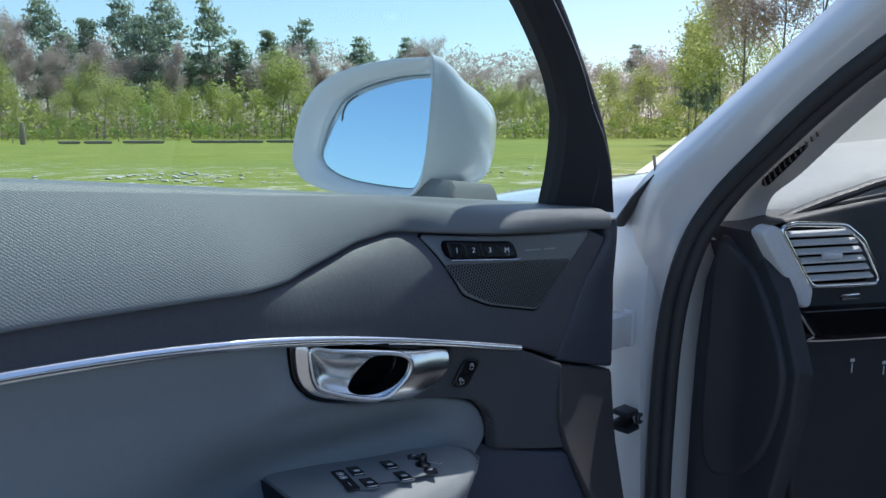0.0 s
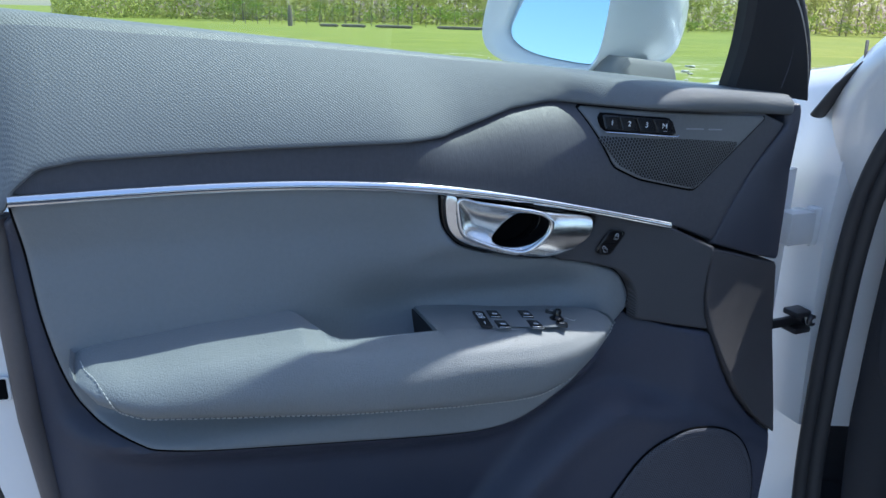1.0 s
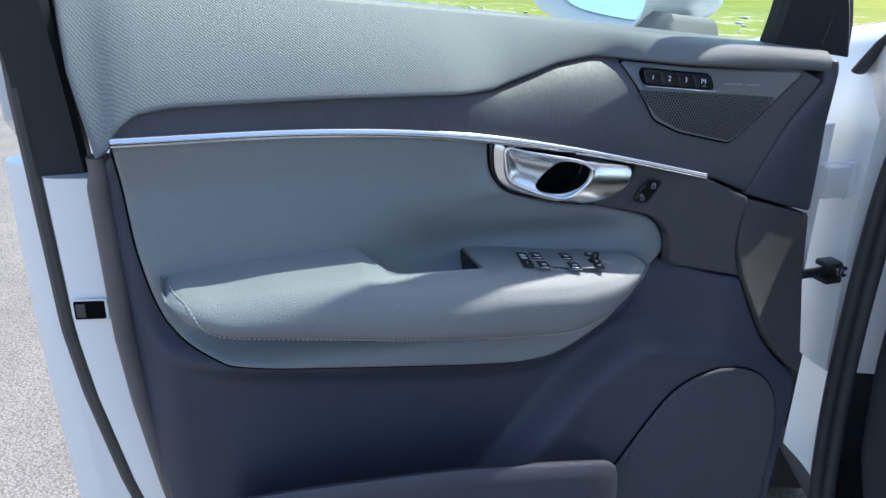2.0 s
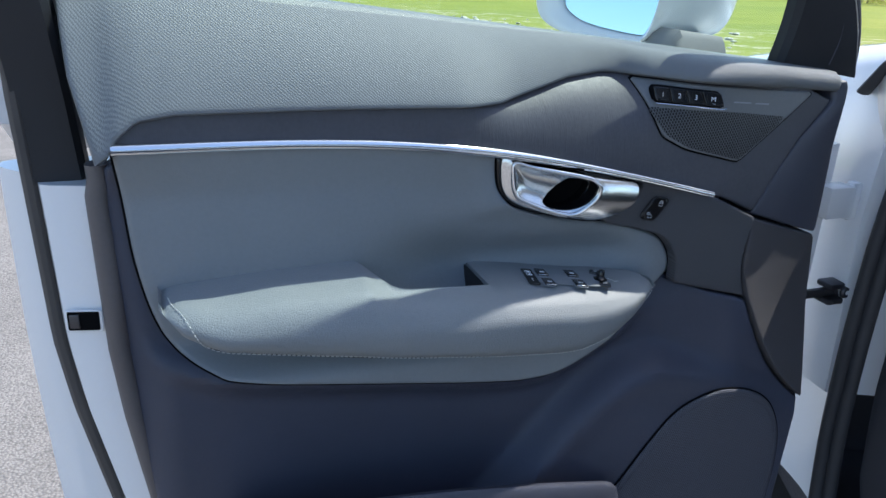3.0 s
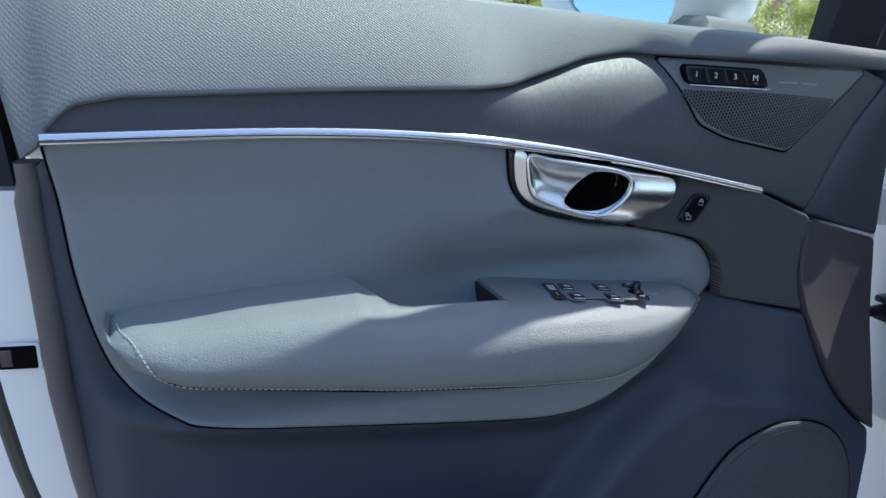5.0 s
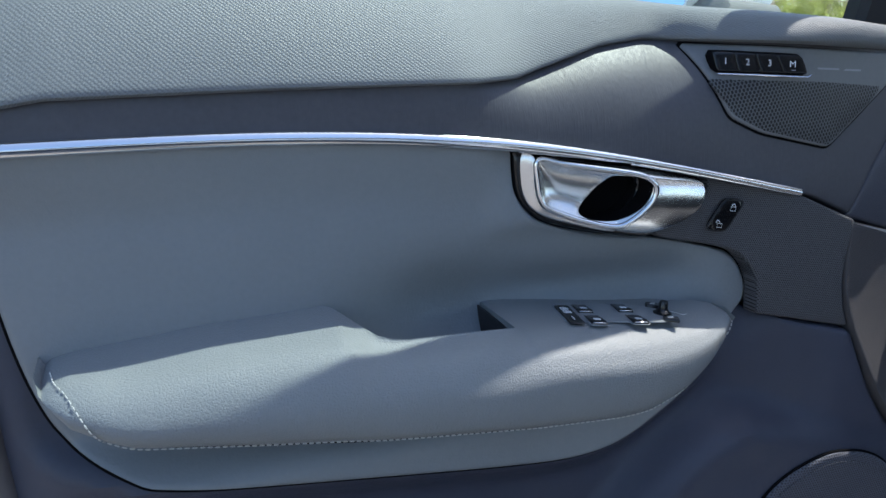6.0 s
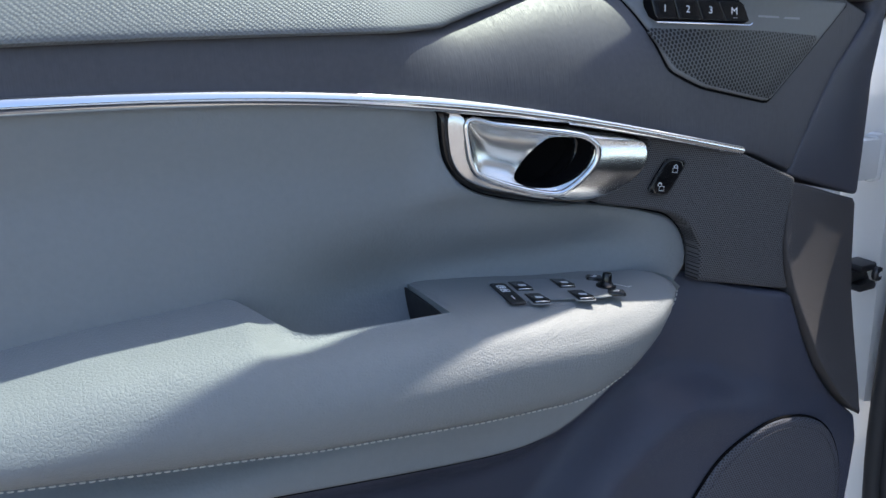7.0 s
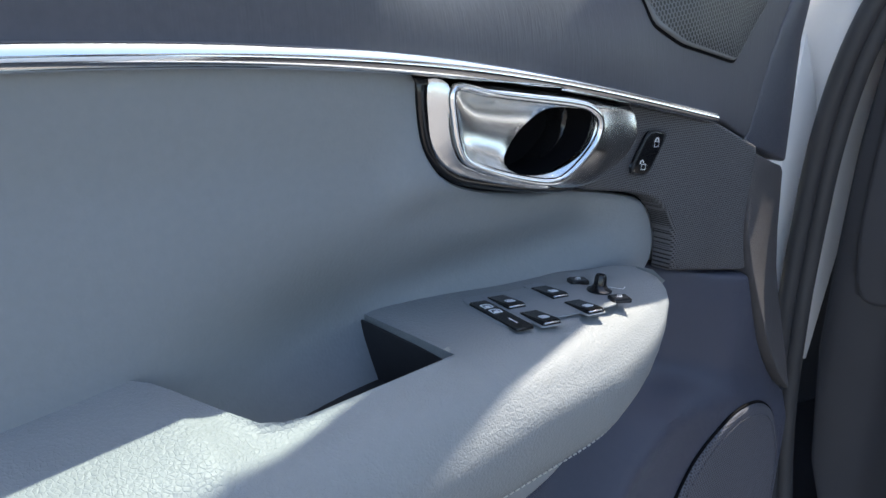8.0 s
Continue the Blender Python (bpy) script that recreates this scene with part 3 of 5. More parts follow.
def window_switch(x, y, parent):
    m = console(x, y) @ pose(0, 0, 0, 0, 0, -13)
    part("switch_well", prism(rounded([(-0.0085, -0.0125), (0.0085, -0.0125), (0.0085, 0.019), (-0.0085, 0.019)], 0.003), m, 0.0007, 0.0005), M_LEATHER_FLAT, parent)
    rings = []
    for v, h in ((0.0115, 0.0006), (0.0112, 0.0012), (0.005, 0.0018), (-0.003, 0.0026), (-0.0085, 0.0032), (-0.0108, 0.0028), (-0.0116, 0.0016), (-0.0116, 0.0004)):
        rings.append([m @ Vector((u, v, hh)) for u, hh in ((-0.0068, 0.0004), (-0.0068, max(0.0005, h - 0.0008)), (-0.0060, h), (0.0060, h), (0.0068, max(0.0005, h - 0.0008)), (0.0068, 0.0004))])
    key = part("window_switch", loft(rings), M_BLACK, parent, "gloss black window switch", 25)
    part("switch_edge", block((0.0122, 0.0009, 0.0010), m @ pose(0, -0.0115, 0.0021), 0.0003, 1), M_SATIN, key)
    tilted = m @ pose(0, -0.0035, 0.00285, -6)
    rim = [(-0.0026, -0.0020, 0), (0.0026, -0.0020, 0), (0.0026, 0.0008, 0), (0.0012, 0.0021, 0), (-0.0026, 0.0021, 0)]
    sign = sweep([tilted @ Vector(q) for q in rim], circle(0.00032, 5), up=tuple(tilted.to_3x3() @ Vector((0, 0, 1))), closed=True)
    part("window_sign", merge([sign] + [block((0.0046, 0.0004, 0.0004), tilted @ pose(0, d, 0), 0) for d in (-0.0008, 0.0004)]), M_PRINT, key)


CONSOLE = part("switch_console", prism(rounded([(-0.056, -0.016), (0.036, -0.022), (0.052, -0.008), (0.046, 0.020), (0.02, 0.030), (-0.05, 0.036)], 0.01),
                                       console(0.145, 0.008) @ pose(0, 0, -0.0004, 0, 0, -8), 0.0009, 0.0006), M_LEATHER_FLAT, DOOR, "switch console set into the armrest")
mlock = console(0.0995, 0.0145, 0.0004) @ pose(0, 0, 0, 0, 0, -12)
child_lock = part("lock_switch", prism(rounded([(-0.0066, -0.0245), (0.0066, -0.0245), (0.0066, 0.024), (-0.0066, 0.024)], 0.002), mlock, 0.0014, 0.0006), M_BLACK, CONSOLE,
                  "gloss black rear lock switch")
lock_bits = []
for v in (0.0135, 0.0045):
    lock_bits.append(sweep([mlock @ Vector((a, v + b, 0.0015)) for a, b in ((-0.0032, -0.0024), (0.0032, -0.0024), (0.0032, 0.0008), (0.0014, 0.0026), (-0.0032, 0.0026))], circle(0.00045, 5), closed=True))
    lock_bits.append(block((0.003, 0.0022, 0.0004), mlock @ pose(0, v - 0.0004, 0.0014), 0))
lock_bits.append(block((0.0009, 0.008, 0.0003), mlock @ pose(0, -0.012, 0.0014), 0))
part("switch_sign", merge(lock_bits), M_PRINT, child_lock)
for wx, wy in ((0.1205, 0.0275), (0.1155, -0.003), (0.1590, 0.0225), (0.1540, -0.008)):
    window_switch(wx, wy, CONSOLE)
for wx, wy in ((0.194, 0.024), (0.1855, -0.0145)):
    mb = console(wx, wy) @ pose(0, 0, 0, 0, 0, -30)
    btn = part("mirror_button", prism(rounded([(-0.0068, -0.0048), (0.0068, -0.0048), (0.0068, 0.0048), (-0.0068, 0.0048)], 0.0015), mb, 0.0030, 0.001), M_BLACK, CONSOLE)
    part("button_sign", sweep([mb @ Vector((a, b, 0.0031)) for a, b in ((-0.003, -0.001), (0.001, -0.001), (0.002, 0.0015), (-0.001, 0.0018))], circle(0.0003, 5)), M_PRINT, btn)
mj = console(0.1900, 0.004)
joy = loft([[mj @ Vector((x * 1.0, y, h)) for x, y in circle(r, 14)] for h, r in ((0, 0.0085), (0.0015, 0.0085), (0.0026, 0.0062), (0.005, 0.0044), (0.0105, 0.0040), (0.0122, 0.0032), (0.0128, 0.001))])
part("mirror_joystick", joy, M_BLACK, CONSOLE, "gloss black mirror adjusting knob", 30)
part("mirror_print", merge([bar(0.013, 0.0005, mj @ pose(0.013, -0.003, 0.0010, 0, 0, -62), 0), bar(0.006, 0.0005, mj @ pose(0.0185, -0.008, 0.0010, 0, 0, 20), 0)]), M_PRINT, CONSOLE)


# ---- inner handle ----
H_OUT = spline([(0.0545, 1.053), (0.0555, 1.030), (0.062, 1.008), (0.081, 0.991), (0.113, 0.981), (0.155, 0.972), (0.185, 0.969), (0.214, 0.979), (0.236, 0.998), (0.242, 1.013), (0.234, 1.021)], 5)
H_TOP = [(x, strip_z(x) - 0.004) for x in np.linspace(0.225, 0.062, 16)]


def house_y(x, z):
    return 0.0365 - 0.0145 * smooth((x - 0.06) / 0.15)


ring_pts = spline([(0.0735, 1.0455), (0.0735, 1.028), (0.077, 1.0115), (0.0845, 1.003), (0.110, 0.9925), (0.139, 0.9855), (0.154, 0.9905), (0.170, 1.0055), (0.1735, 1.0185), (0.1665, 1.0265), (0.154, 1.0310), (0.122, 1.0365), (0.093, 1.0415)], 5, True)
hole_pts = spline([(0.1405, 1.0290), (0.158, 1.0275), (0.1690, 1.0245), (0.1718, 1.0165), (0.1680, 1.0057), (0.1560, 0.9950), (0.1393, 0.9895), (0.1180, 0.9925), (0.1115, 0.9990), (0.1190, 1.0080), (0.1320, 1.0225)], 4, True)


def rim_y(x):
    """The rim leans: deeper towards the latch, prouder towards the lever."""
    return 0.028 - 0.27 * (x - 0.0735)


HOUSING = part("handle_housing", sheet(H_OUT + H_TOP, on(house_y), 0.012, 0.005, 0.03, None, [[(0.124 + (x - 0.124) * 0.95, 1.015 + (z - 1.015) * 0.93) for x, z in ring_pts]], 0.03), M_BLACK, DOOR, "black housing round the inner door handle")
ring_loop = np.array(ring_pts)


def soft_gap(x, z):
    """A smooth measure of how far a place lies from the rim."""
    d = np.hypot(ring_dense[:, 0] - x, ring_dense[:, 1] - z)
    return float(np.mean(np.maximum(d, 0.0008) ** -4.0) ** -0.25)


ring_dense = resample(ring_pts, 0.0025)


def bowl_y(x, z):
    return rim_y(x) + 0.014 * (1 - math.exp(-((soft_gap(x, z) / 0.021) ** 1.6)))


part("handle_bowl", sheet(ring_pts, on(bowl_y), 0.0028, 0.0005, 0.004, 0.003, [hole_pts], 0.004), M_SOFT_CHROME, HOUSING, "chrome bowl behind the handle")
# near-black wall and back sheet stand in for shade inside the finger opening
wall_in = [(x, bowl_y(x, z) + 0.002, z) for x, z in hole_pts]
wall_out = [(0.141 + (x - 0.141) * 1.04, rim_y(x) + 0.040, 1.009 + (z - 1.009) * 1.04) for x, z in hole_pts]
part("recess_wall", loft([wall_in, wall_out], cap=False), M_VOID, HOUSING, "near black wall, for the shade in the finger opening")
part("handle_recess", sheet([(0.140 + (x - 0.140) * 1.25, 1.009 + (z - 1.009) * 1.2) for x, z in hole_pts], lambda x, z: (x, rim_y(x) + 0.038, z), 0.01, 0.0005, 0.004), M_VOID, HOUSING, "near black sheet, for the shade behind the finger opening")
rim_path = [(x, rim_y(x), z) for x, z in resample(ring_pts, 0.004)]
part("handle_rim", sweep(rim_path, circle(0.0025, 8), up=(0, 1, 0), closed=True), M_CHROME, HOUSING, "bright chrome rim", 60)
lever = spline([(0.160, 1.0305), (0.19, 1.0255), (0.226, 1.0195), (0.2345, 1.0135), (0.231, 0.997), (0.212, 0.983), (0.18, 0.976), (0.152, 0.9790), (0.139, 0.9845), (0.155, 0.9895), (0.171, 1.0045), (0.1755, 1.0185), (0.1690, 1.0270)], 5, True)


def lever_y(x, z):
    k = (z - 1.001 + 0.12 * (x - 0.2)) / 0.028
    return 0.0025 + 0.009 * k * k + 0.007 * smooth((x - 0.175) / 0.06)


part("handle_lever", sheet(lever, on(lever_y), 0.003, 0.002, 0.012, 0.003), M_LEVER, HOUSING, "polished chrome door lever", 60)
cheek = spline([(0.0608, 1.0490), (0.0615, 1.028), (0.0675, 1.008), (0.0815, 0.9960), (0.112, 0.9865), (0.139, 0.9805), (0.139, 0.9845), (0.11, 0.9912), (0.083, 1.0015), (0.0750, 1.0115), (0.0718, 1.028), (0.0718, 1.0475)], 4, True)


def cheek_y(x, z):
    d = float(distance(np.array([[x, z]]), ring_loop)[0])
    return rim_y(x) + 0.0005 + 0.45 * d


part("handle_cheek", sheet(cheek, on(cheek_y), 0.003, 0.001, 0.008, 0.003), M_SATIN, HOUSING, "satin chrome cheek", 60)

# ---- central locking switch ----
lock_out = [(0.2645, 0.9995), (0.2845, 0.9950), (0.2660, 0.9660), (0.2450, 0.9705)]
LOCK = part("central_lock_switch", sheet(rounded(lock_out, 0.006, 5), lambda x, z: (x, 0.0205 - 0.030 * smooth((x - 0.23) / 0.19), z), 0.006, 0.0015, 0.012), M_BLACK, DOOR, "gloss black central locking switch")
part("lock_frame", sweep([(x, 0.0212 - 0.030 * smooth((x - 0.23) / 0.19), z) for x, z in resample(rounded(lock_out, 0.006, 5), 0.003)], circle(0.0007, 6), up=(0, 1, 0), closed=True), M_PLASTIC_SMOOTH, LOCK)
LM = basis((0.2645, 0.0175, 0.9825), (0.99, -0.14, -0.12), (-0.14, -1, 0))


def padlock(m, open_shackle):
    body = sweep([m @ Vector((a, b, 0)) for a, b in ((-0.0022, -0.0018), (0.0022, -0.0018), (0.0022, 0.0016), (-0.0022, 0.0016))], circle(0.00035, 5), closed=True)
    arc = [(0.0016 * math.cos(a), 0.0022 + 0.0019 * math.sin(a), 0.0) for a in np.linspace(0, math.pi, 8)]
    arc = [(arc[0][0], 0.0015, 0)] + arc + ([] if open_shackle else [(arc[-1][0], 0.0015, 0)])
    bend = sweep(arc, circle(0.00038, 5), up=(0, 0, 1))
    bend.transform(m @ (pose(-0.0012, 0.0004, 0, 0, 0, 22) if open_shackle else pose(0, 0, 0)))
    return merge([body, bend])


part("lock_sign", padlock(LM @ pose(0.0065, 0.0068, 0.0003) @ Matrix.Scale(1.1, 4), False), M_PRINT, LOCK)
part("unlock_sign", padlock(LM @ pose(-0.0045, -0.0095, 0.0003) @ Matrix.Scale(1.1, 4), True), M_PRINT, LOCK)
part("switch_gap", block((0.02, 0.0006, 0.0003), LM @ pose(0.001, -0.0008, 0.0002, 0, 0, 8), 0), M_VOID, LOCK)

# ---- tweeter panel with the seat memory keys ----
tw = rounded([(0.232, 1.1375), (0.2635, 1.0720), (0.296, 1.0570), (0.372, 1.0400), (0.428, 1.083), (0.479, 1.1235)], 0.006)
part("panel_joint", sheet(rounded([(0.2298, 1.139), (0.2620, 1.0705), (0.295, 1.0550), (0.3722, 1.0378), (0.4300, 1.0822), (0.4815, 1.1232)], 0.006), on(inlay_y, 0.0012), 0.01, 0.0006, 0.004), M_VOID, DOOR)
TWEETER = part("tweeter_panel", sheet(tw, on(inlay_y, 0.0032), 0.01, 0.0022, 0.006), M_GREYCAP, DOOR, "dark satin tweeter panel")
gr = rounded([(0.2440, 1.1060), (0.2660, 1.0745), (0.2975, 1.0590), (0.371, 1.0425), (0.425, 1.0835), (0.436, 1.0945), (0.36, 1.1010)], 0.004)
part("tweeter_grille", sheet(gr, on(inlay_y, 0.0038), 0.01, 0.0006, 0.002), M_GRILLE, TWEETER, "pierced black tweeter grille")
kx, kz = np.meshgrid(np.linspace(0.25, 0.331, 9), np.linspace(1.109, 1.131, 5))
ky = np.array([inlay_y(a, q) for a, q in zip(kx.ravel(), kz.ravel())])
KEY_FIT = np.linalg.lstsq(np.stack([kx.ravel(), kz.ravel(), np.ones(kx.size)], 1), ky, rcond=None)[0]
KEY_UP = 0.0036 - float(np.min(ky - np.stack([kx.ravel(), kz.ravel(), np.ones(kx.size)], 1) @ KEY_FIT))


def key_y(x, z):
    return float(KEY_FIT @ (x, z, 1.0)) - KEY_UP


def key_quad(x0, x1, x2, x3, grow=0.0):
    """Corners of a stretch of the key strip between two slanting cuts."""
    return [(x0 - grow, 1.1300 - 0.066 * (x0 - 0.25) + grow), (x1 + grow, 1.1300 - 0.066 * (x1 - 0.25) + grow), (x3 + grow, 1.1130 - 0.052 * (x3 - 0.2515) - grow), (x2 - grow, 1.1130 - 0.052 * (x2 - 0.2515) - grow)]


MEMORY = part("memory_keys", sheet(rounded(key_quad(0.2500, 0.3265, 0.2525, 0.3315, 0.0016), 0.005), on(key_y, 0.0), 0.008, 0.0008, 0.006), M_VOID, TWEETER, "dark well round the seat memory keys")
part("key_lip", sweep([(x, key_y(x, z) - 0.0004, z) for x, z in ((0.2535, 1.1104), (0.290, 1.1086), (0.3315, 1.1060), (0.3345, 1.1080))], circle(0.0007, 6)), M_SATIN, MEMORY)
tops, lows = (0.2500, 0.2686, 0.2872, 0.3055, 0.3265), (0.2525, 0.2715, 0.2912, 0.3105, 0.3315)
for i, ch in enumerate("123M"):
    quad = key_quad(tops[i] + 0.00025, tops[i + 1] - 0.00025, lows[i] + 0.00025, lows[i + 1] - 0.00025)
    key = []
    for j, (q, r) in enumerate(zip(quad, (0.004 if i == 0 else 0.0006, 0.005 if i == 3 else 0.0006, 0.0025 if i == 3 else 0.0006, 0.004 if i == 0 else 0.0006))):
        a, e, d = np.array(quad[j - 1]), np.array(q), np.array(quad[(j + 1) % 4])
        p0, p1 = e + (a - e) / np.linalg.norm(a - e) * r, e + (d - e) / np.linalg.norm(d - e) * r
        key += [tuple((1 - t) ** 2 * p0 + 2 * t * (1 - t) * e + t * t * p1) for t in (0, 0.25, 0.5, 0.75, 1)]
    part("memory_key", sheet(key, on(key_y, 0.0016), 0.006, 0.0007, 0.003, 0.0012), M_BLACK, MEMORY, "gloss black seat memory key")
    kc = np.mean(np.array(quad), axis=0)
    km = basis((kc[0], key_y(*kc) - 0.0018, kc[1]), (1, KEY_FIT[0], -0.05), (KEY_FIT[0], -1, KEY_FIT[1]))
    sign = letters(ch, 0.0082, km)
    bmesh.ops.recalc_face_normals(sign, faces=sign.faces)
    part("numeral", sign, M_PRINT, MEMORY, "white printed character")
    if ch == "M":
        part("key_mark", block((0.004, 0.0006, 0.0002), km @ pose(0.001, -0.0052, 0), 0), M_MARK, MEMORY)
bars = [block((w, 0.0017, 0.0002), basis((x, inlay_y(x, 1.113) - 0.0034, 1.1135 - 0.06 * (x - 0.35)), (1, 0, -0.05), (0, -1, 0.09)), 0) for x, w in ((0.366, 0.026), (0.395, 0.024))]
part("maker_mark", merge(bars), M_MARK, TWEETER)


# ---- pierced panel and front end of the trim ----
def cloth_y(x, z):
    return 0.024 - 0.030 * smooth((x - 0.23) / 0.19) + 0.0 * z


cloth = spline([(0.309, 0.881), (0.306, 0.915), (0.289, 0.940), (0.262, 0.952), (0.20, 0.966)], 3) + [(0.19, 0.974), (0.235, 0.990), (0.248, 1.010), (0.245, 1.020)]
cloth += [(x, strip_z(x) - 0.003) for x in np.linspace(0.25, 0.345, 8)] + [(0.378, 0.981), (0.404, 0.970), (0.398, 0.934), (0.3975, 0.905), (0.403, 0.88), (0.411, 0.8595), (0.347, 0.8735)]
part("pierced_panel", sheet(cloth, on(cloth_y), 0.008, 0.0035, 0.015), M_CLOTH, DOOR, "finely pierced charcoal panel")


def end_y(x, z):
    xf = float(np.interp(z, [0.96, 0.995, 1.026, 1.064, 1.094, 1.12], [0.408, 0.423, 0.442, 0.469, 0.497, 0.515]))
    near, far = inlay_y(xf, z) + 0.003, float(np.interp(z, [0.93, 1.05, 1.12], [0.021, 0.023, 0.016]))
    t = min(1.0, max(0.0, (x - xf) / max(0.012, 0.540 - xf)))
    return near + (far - near) * t - 0.004 * math.sin(math.pi * t)


end_up = [(x + 0.003, z) for x, z in fold] + [(0.4095, 0.969)] + spline([(0.45, 0.957), (0.50, 0.942), (0.540, 0.931)], 3) + [(0.5405, 0.98), (0.540, 1.03), (0.537, 1.08), (0.533, 1.138), (0.513, 1.138)]
part("end_cap", sheet(end_up, on(end_y), 0.008, 0.004, 0.06), M_PLASTIC, DOOR, "charcoal plastic cap at the hinge end")


def end_low_y(x, z):
    zz = [0.69, 0.73, 0.78, 0.857, 0.90, 0.966]
    xl, near = float(np.interp(z, zz, [0.543, 0.497, 0.455, 0.413, 0.400, 0.407])), float(np.interp(z, zz, [-0.018, -0.018, -0.018, -0.012, -0.007, 0.001]))
    zr = [0.69, 0.72, 0.78, 0.82, 0.86, 0.93]
    xr, far = float(np.interp(z, zr, [0.545, 0.546, 0.551, 0.551, 0.547, 0.541])), float(np.interp(z, zr, [-0.016, -0.009, 0.009, 0.018, 0.021, 0.023]))
    t = min(1.0, max(0.0, (x - xl) / max(0.01, xr - xl)))
    return near + (far - near) * t ** 0.85


end_lo = [(0.4065, 0.965), (0.400, 0.934), (0.3995, 0.905), (0.405, 0.88), (0.4135, 0.857)] + spline([(0.4135, 0.857), (0.455, 0.7815), (0.497, 0.729), (0.5435, 0.690)], 3)
end_lo += [(0.546, 0.72), (0.551, 0.78), (0.551, 0.82), (0.547, 0.87), (0.541, 0.926)] + spline([(0.538, 0.9275), (0.50, 0.938), (0.45, 0.953)], 3)
part("end_panel", sheet(end_lo, on(end_low_y), 0.008, 0.003, 0.07), M_END_SUNLIT, DOOR, "charcoal plastic panel at the hinge end")

# ---- lower trim ----
lo_out = [(-0.352, 1.052), (-0.344, 1.06), (-0.331, 1.045), (-0.329, 0.955), (-0.316, 0.90), (-0.298, 0.864), (-0.262, 0.840), (-0.226, 0.829), (-0.083, 0.807), (0.054, 0.788), (0.113, 0.785),
          (0.155, 0.794), (0.210, 0.825), (0.264, 0.861), (0.294, 0.884), (0.305, 0.884), (0.347, 0.8715), (0.4105, 0.8565)]
lo_out += spline([(0.4125, 0.8535), (0.453, 0.7800), (0.495, 0.7275), (0.5420, 0.6885)], 3) + [(0.533, 0.66), (0.530, 0.60), (0.527, 0.50), (0.52, 0.42)] + [(-0.285, 0.42)] + spline([(-0.305, 0.52), (-0.335, 0.662), (-0.350, 0.809), (-0.357, 0.90), (-0.363, 0.97)], 3)
TRIM = part("lower_trim", sheet(lo_out, on(lower_y), 0.009, 0.006, 0.03), M_TRIM, DOOR, "charcoal moulded lower door trim")
spk = spline([(0.205, 0.550), (0.2456, 0.605), (0.2896, 0.665), (0.3268, 0.707), (0.3763, 0.7300), (0.4224, 0.727), (0.4643, 0.708), (0.4906, 0.676), (0.506, 0.627), (0.508, 0.545), (0.49, 0.45), (0.36, 0.43), (0.22, 0.46)], 5, True)
SPK = part("speaker_cover", sheet(spk, lambda x, z: (x, lower_y(x, z) - 0.005, z), 0.01, 0.005, 0.012), M_SPEAKER, TRIM, "woven charcoal speaker cover")
spk_in = resample([(0.385 + (x - 0.385) * 0.93, 0.585 + (z - 0.585) * 0.93) for x, z in spk], 0.0055)
bits = []
for a, b in zip(spk_in, np.roll(spk_in, -1, 0)):
    pa, pb = (Vector((q[0], lower_y(q[0], q[1]) - 0.0055, q[1])) for q in (a, b))
    bits.append(sweep([pa, pa + (pb - pa) * 0.65], circle(0.0006, 5)))
part("cover_groove", sweep([(x, lower_y(x, z) - 0.001, z) for x, z in resample(spk, 0.008)], circle(0.0015, 6), up=(0, 1, 0), closed=True), M_VOID, SPK)
tagged(part("cover_stitching", merge(bits), M_SPEAKER, SPK), kind="stuff")
pocket_rim = spline([(-0.258, 0.018, 0.60), (-0.264, -0.010, 0.655), (-0.256, -0.036, 0.680), (-0.236, -0.048, 0.688), (-0.20, -0.053, 0.690), (-0.04, -0.062, 0.684), (0.08, -0.063, 0.668), (0.17, -0.060, 0.650), (0.212, -0.052, 0.634), (0.235, -0.035, 0.60), (0.24, -0.03, 0.55)], 6)
pocket = []
for x, y, z in pocket_rim:
    pocket.append([(x, y + 0.012, z - 0.004), (x, y + 0.008, z), (x, y + 0.002, z + 0.001), (x, y - 0.002, z - 0.003), (x, y - 0.004, z - 0.02), (x, y - 0.002, 0.42), (x, y + 0.01, 0.42)])
part("map_pocket", loft(pocket), M_PLASTIC, TRIM, "charcoal door pocket", 50)


# ---- painted shell, latch, seals ----
def edge_shift(z):
    return float(np.interp(z, [0.36, 0.5, 0.649, 0.772, 0.854, 0.93, 1.03, 1.12], [0.13, 0.083, 0.043, 0.018, 0.007, 0.004, 0.0, -0.004]))


shell_plan = [(-0.335, 0.060), (-0.368, 0.068), (-0.405, 0.077), (-0.4145, 0.083), (-0.417, 0.092), (-0.412, 0.108), (-0.420, 0.122), (-0.436, 0.135), (-0.452, 0.150), (-0.463, 0.168), (-0.462, 0.185), (-0.452, 0.192)]
rings = []
for z in np.linspace(1.03, 0.34, 30):
    s = edge_shift(z)
    ring = [(x + s * (1.0 if i < 7 else 0.45 if i < 9 else 0.25), y, z) for i, (x, y) in enumerate(shell_plan)]
    ring += [(-0.2, 0.205, z), (0.3, 0.215, z), (0.63, 0.205, z), (0.66, 0.19, z), (0.66, 0.12, z), (0.60, 0.10, z), (-0.30 + s * 0.3, 0.10, z)]
    rings.append(ring)
part("door_shell", loft(rings), M_PAINT, DOOR, "white painted door shell", 30)
belt_rings = [[(x, y, belt_z(x) + dz - 0.035 * (y > 0.15)) for y, dz in ((0.14, -0.015), (0.18, -0.012), (0.198, -0.03), (0.203, -0.16), (0.14, -0.16))] for x in np.linspace(-0.45, 0.66, 12)]
part("outer_sill", loft(belt_rings), M_PAINT, DOOR, "white outer skin below the window", 30)
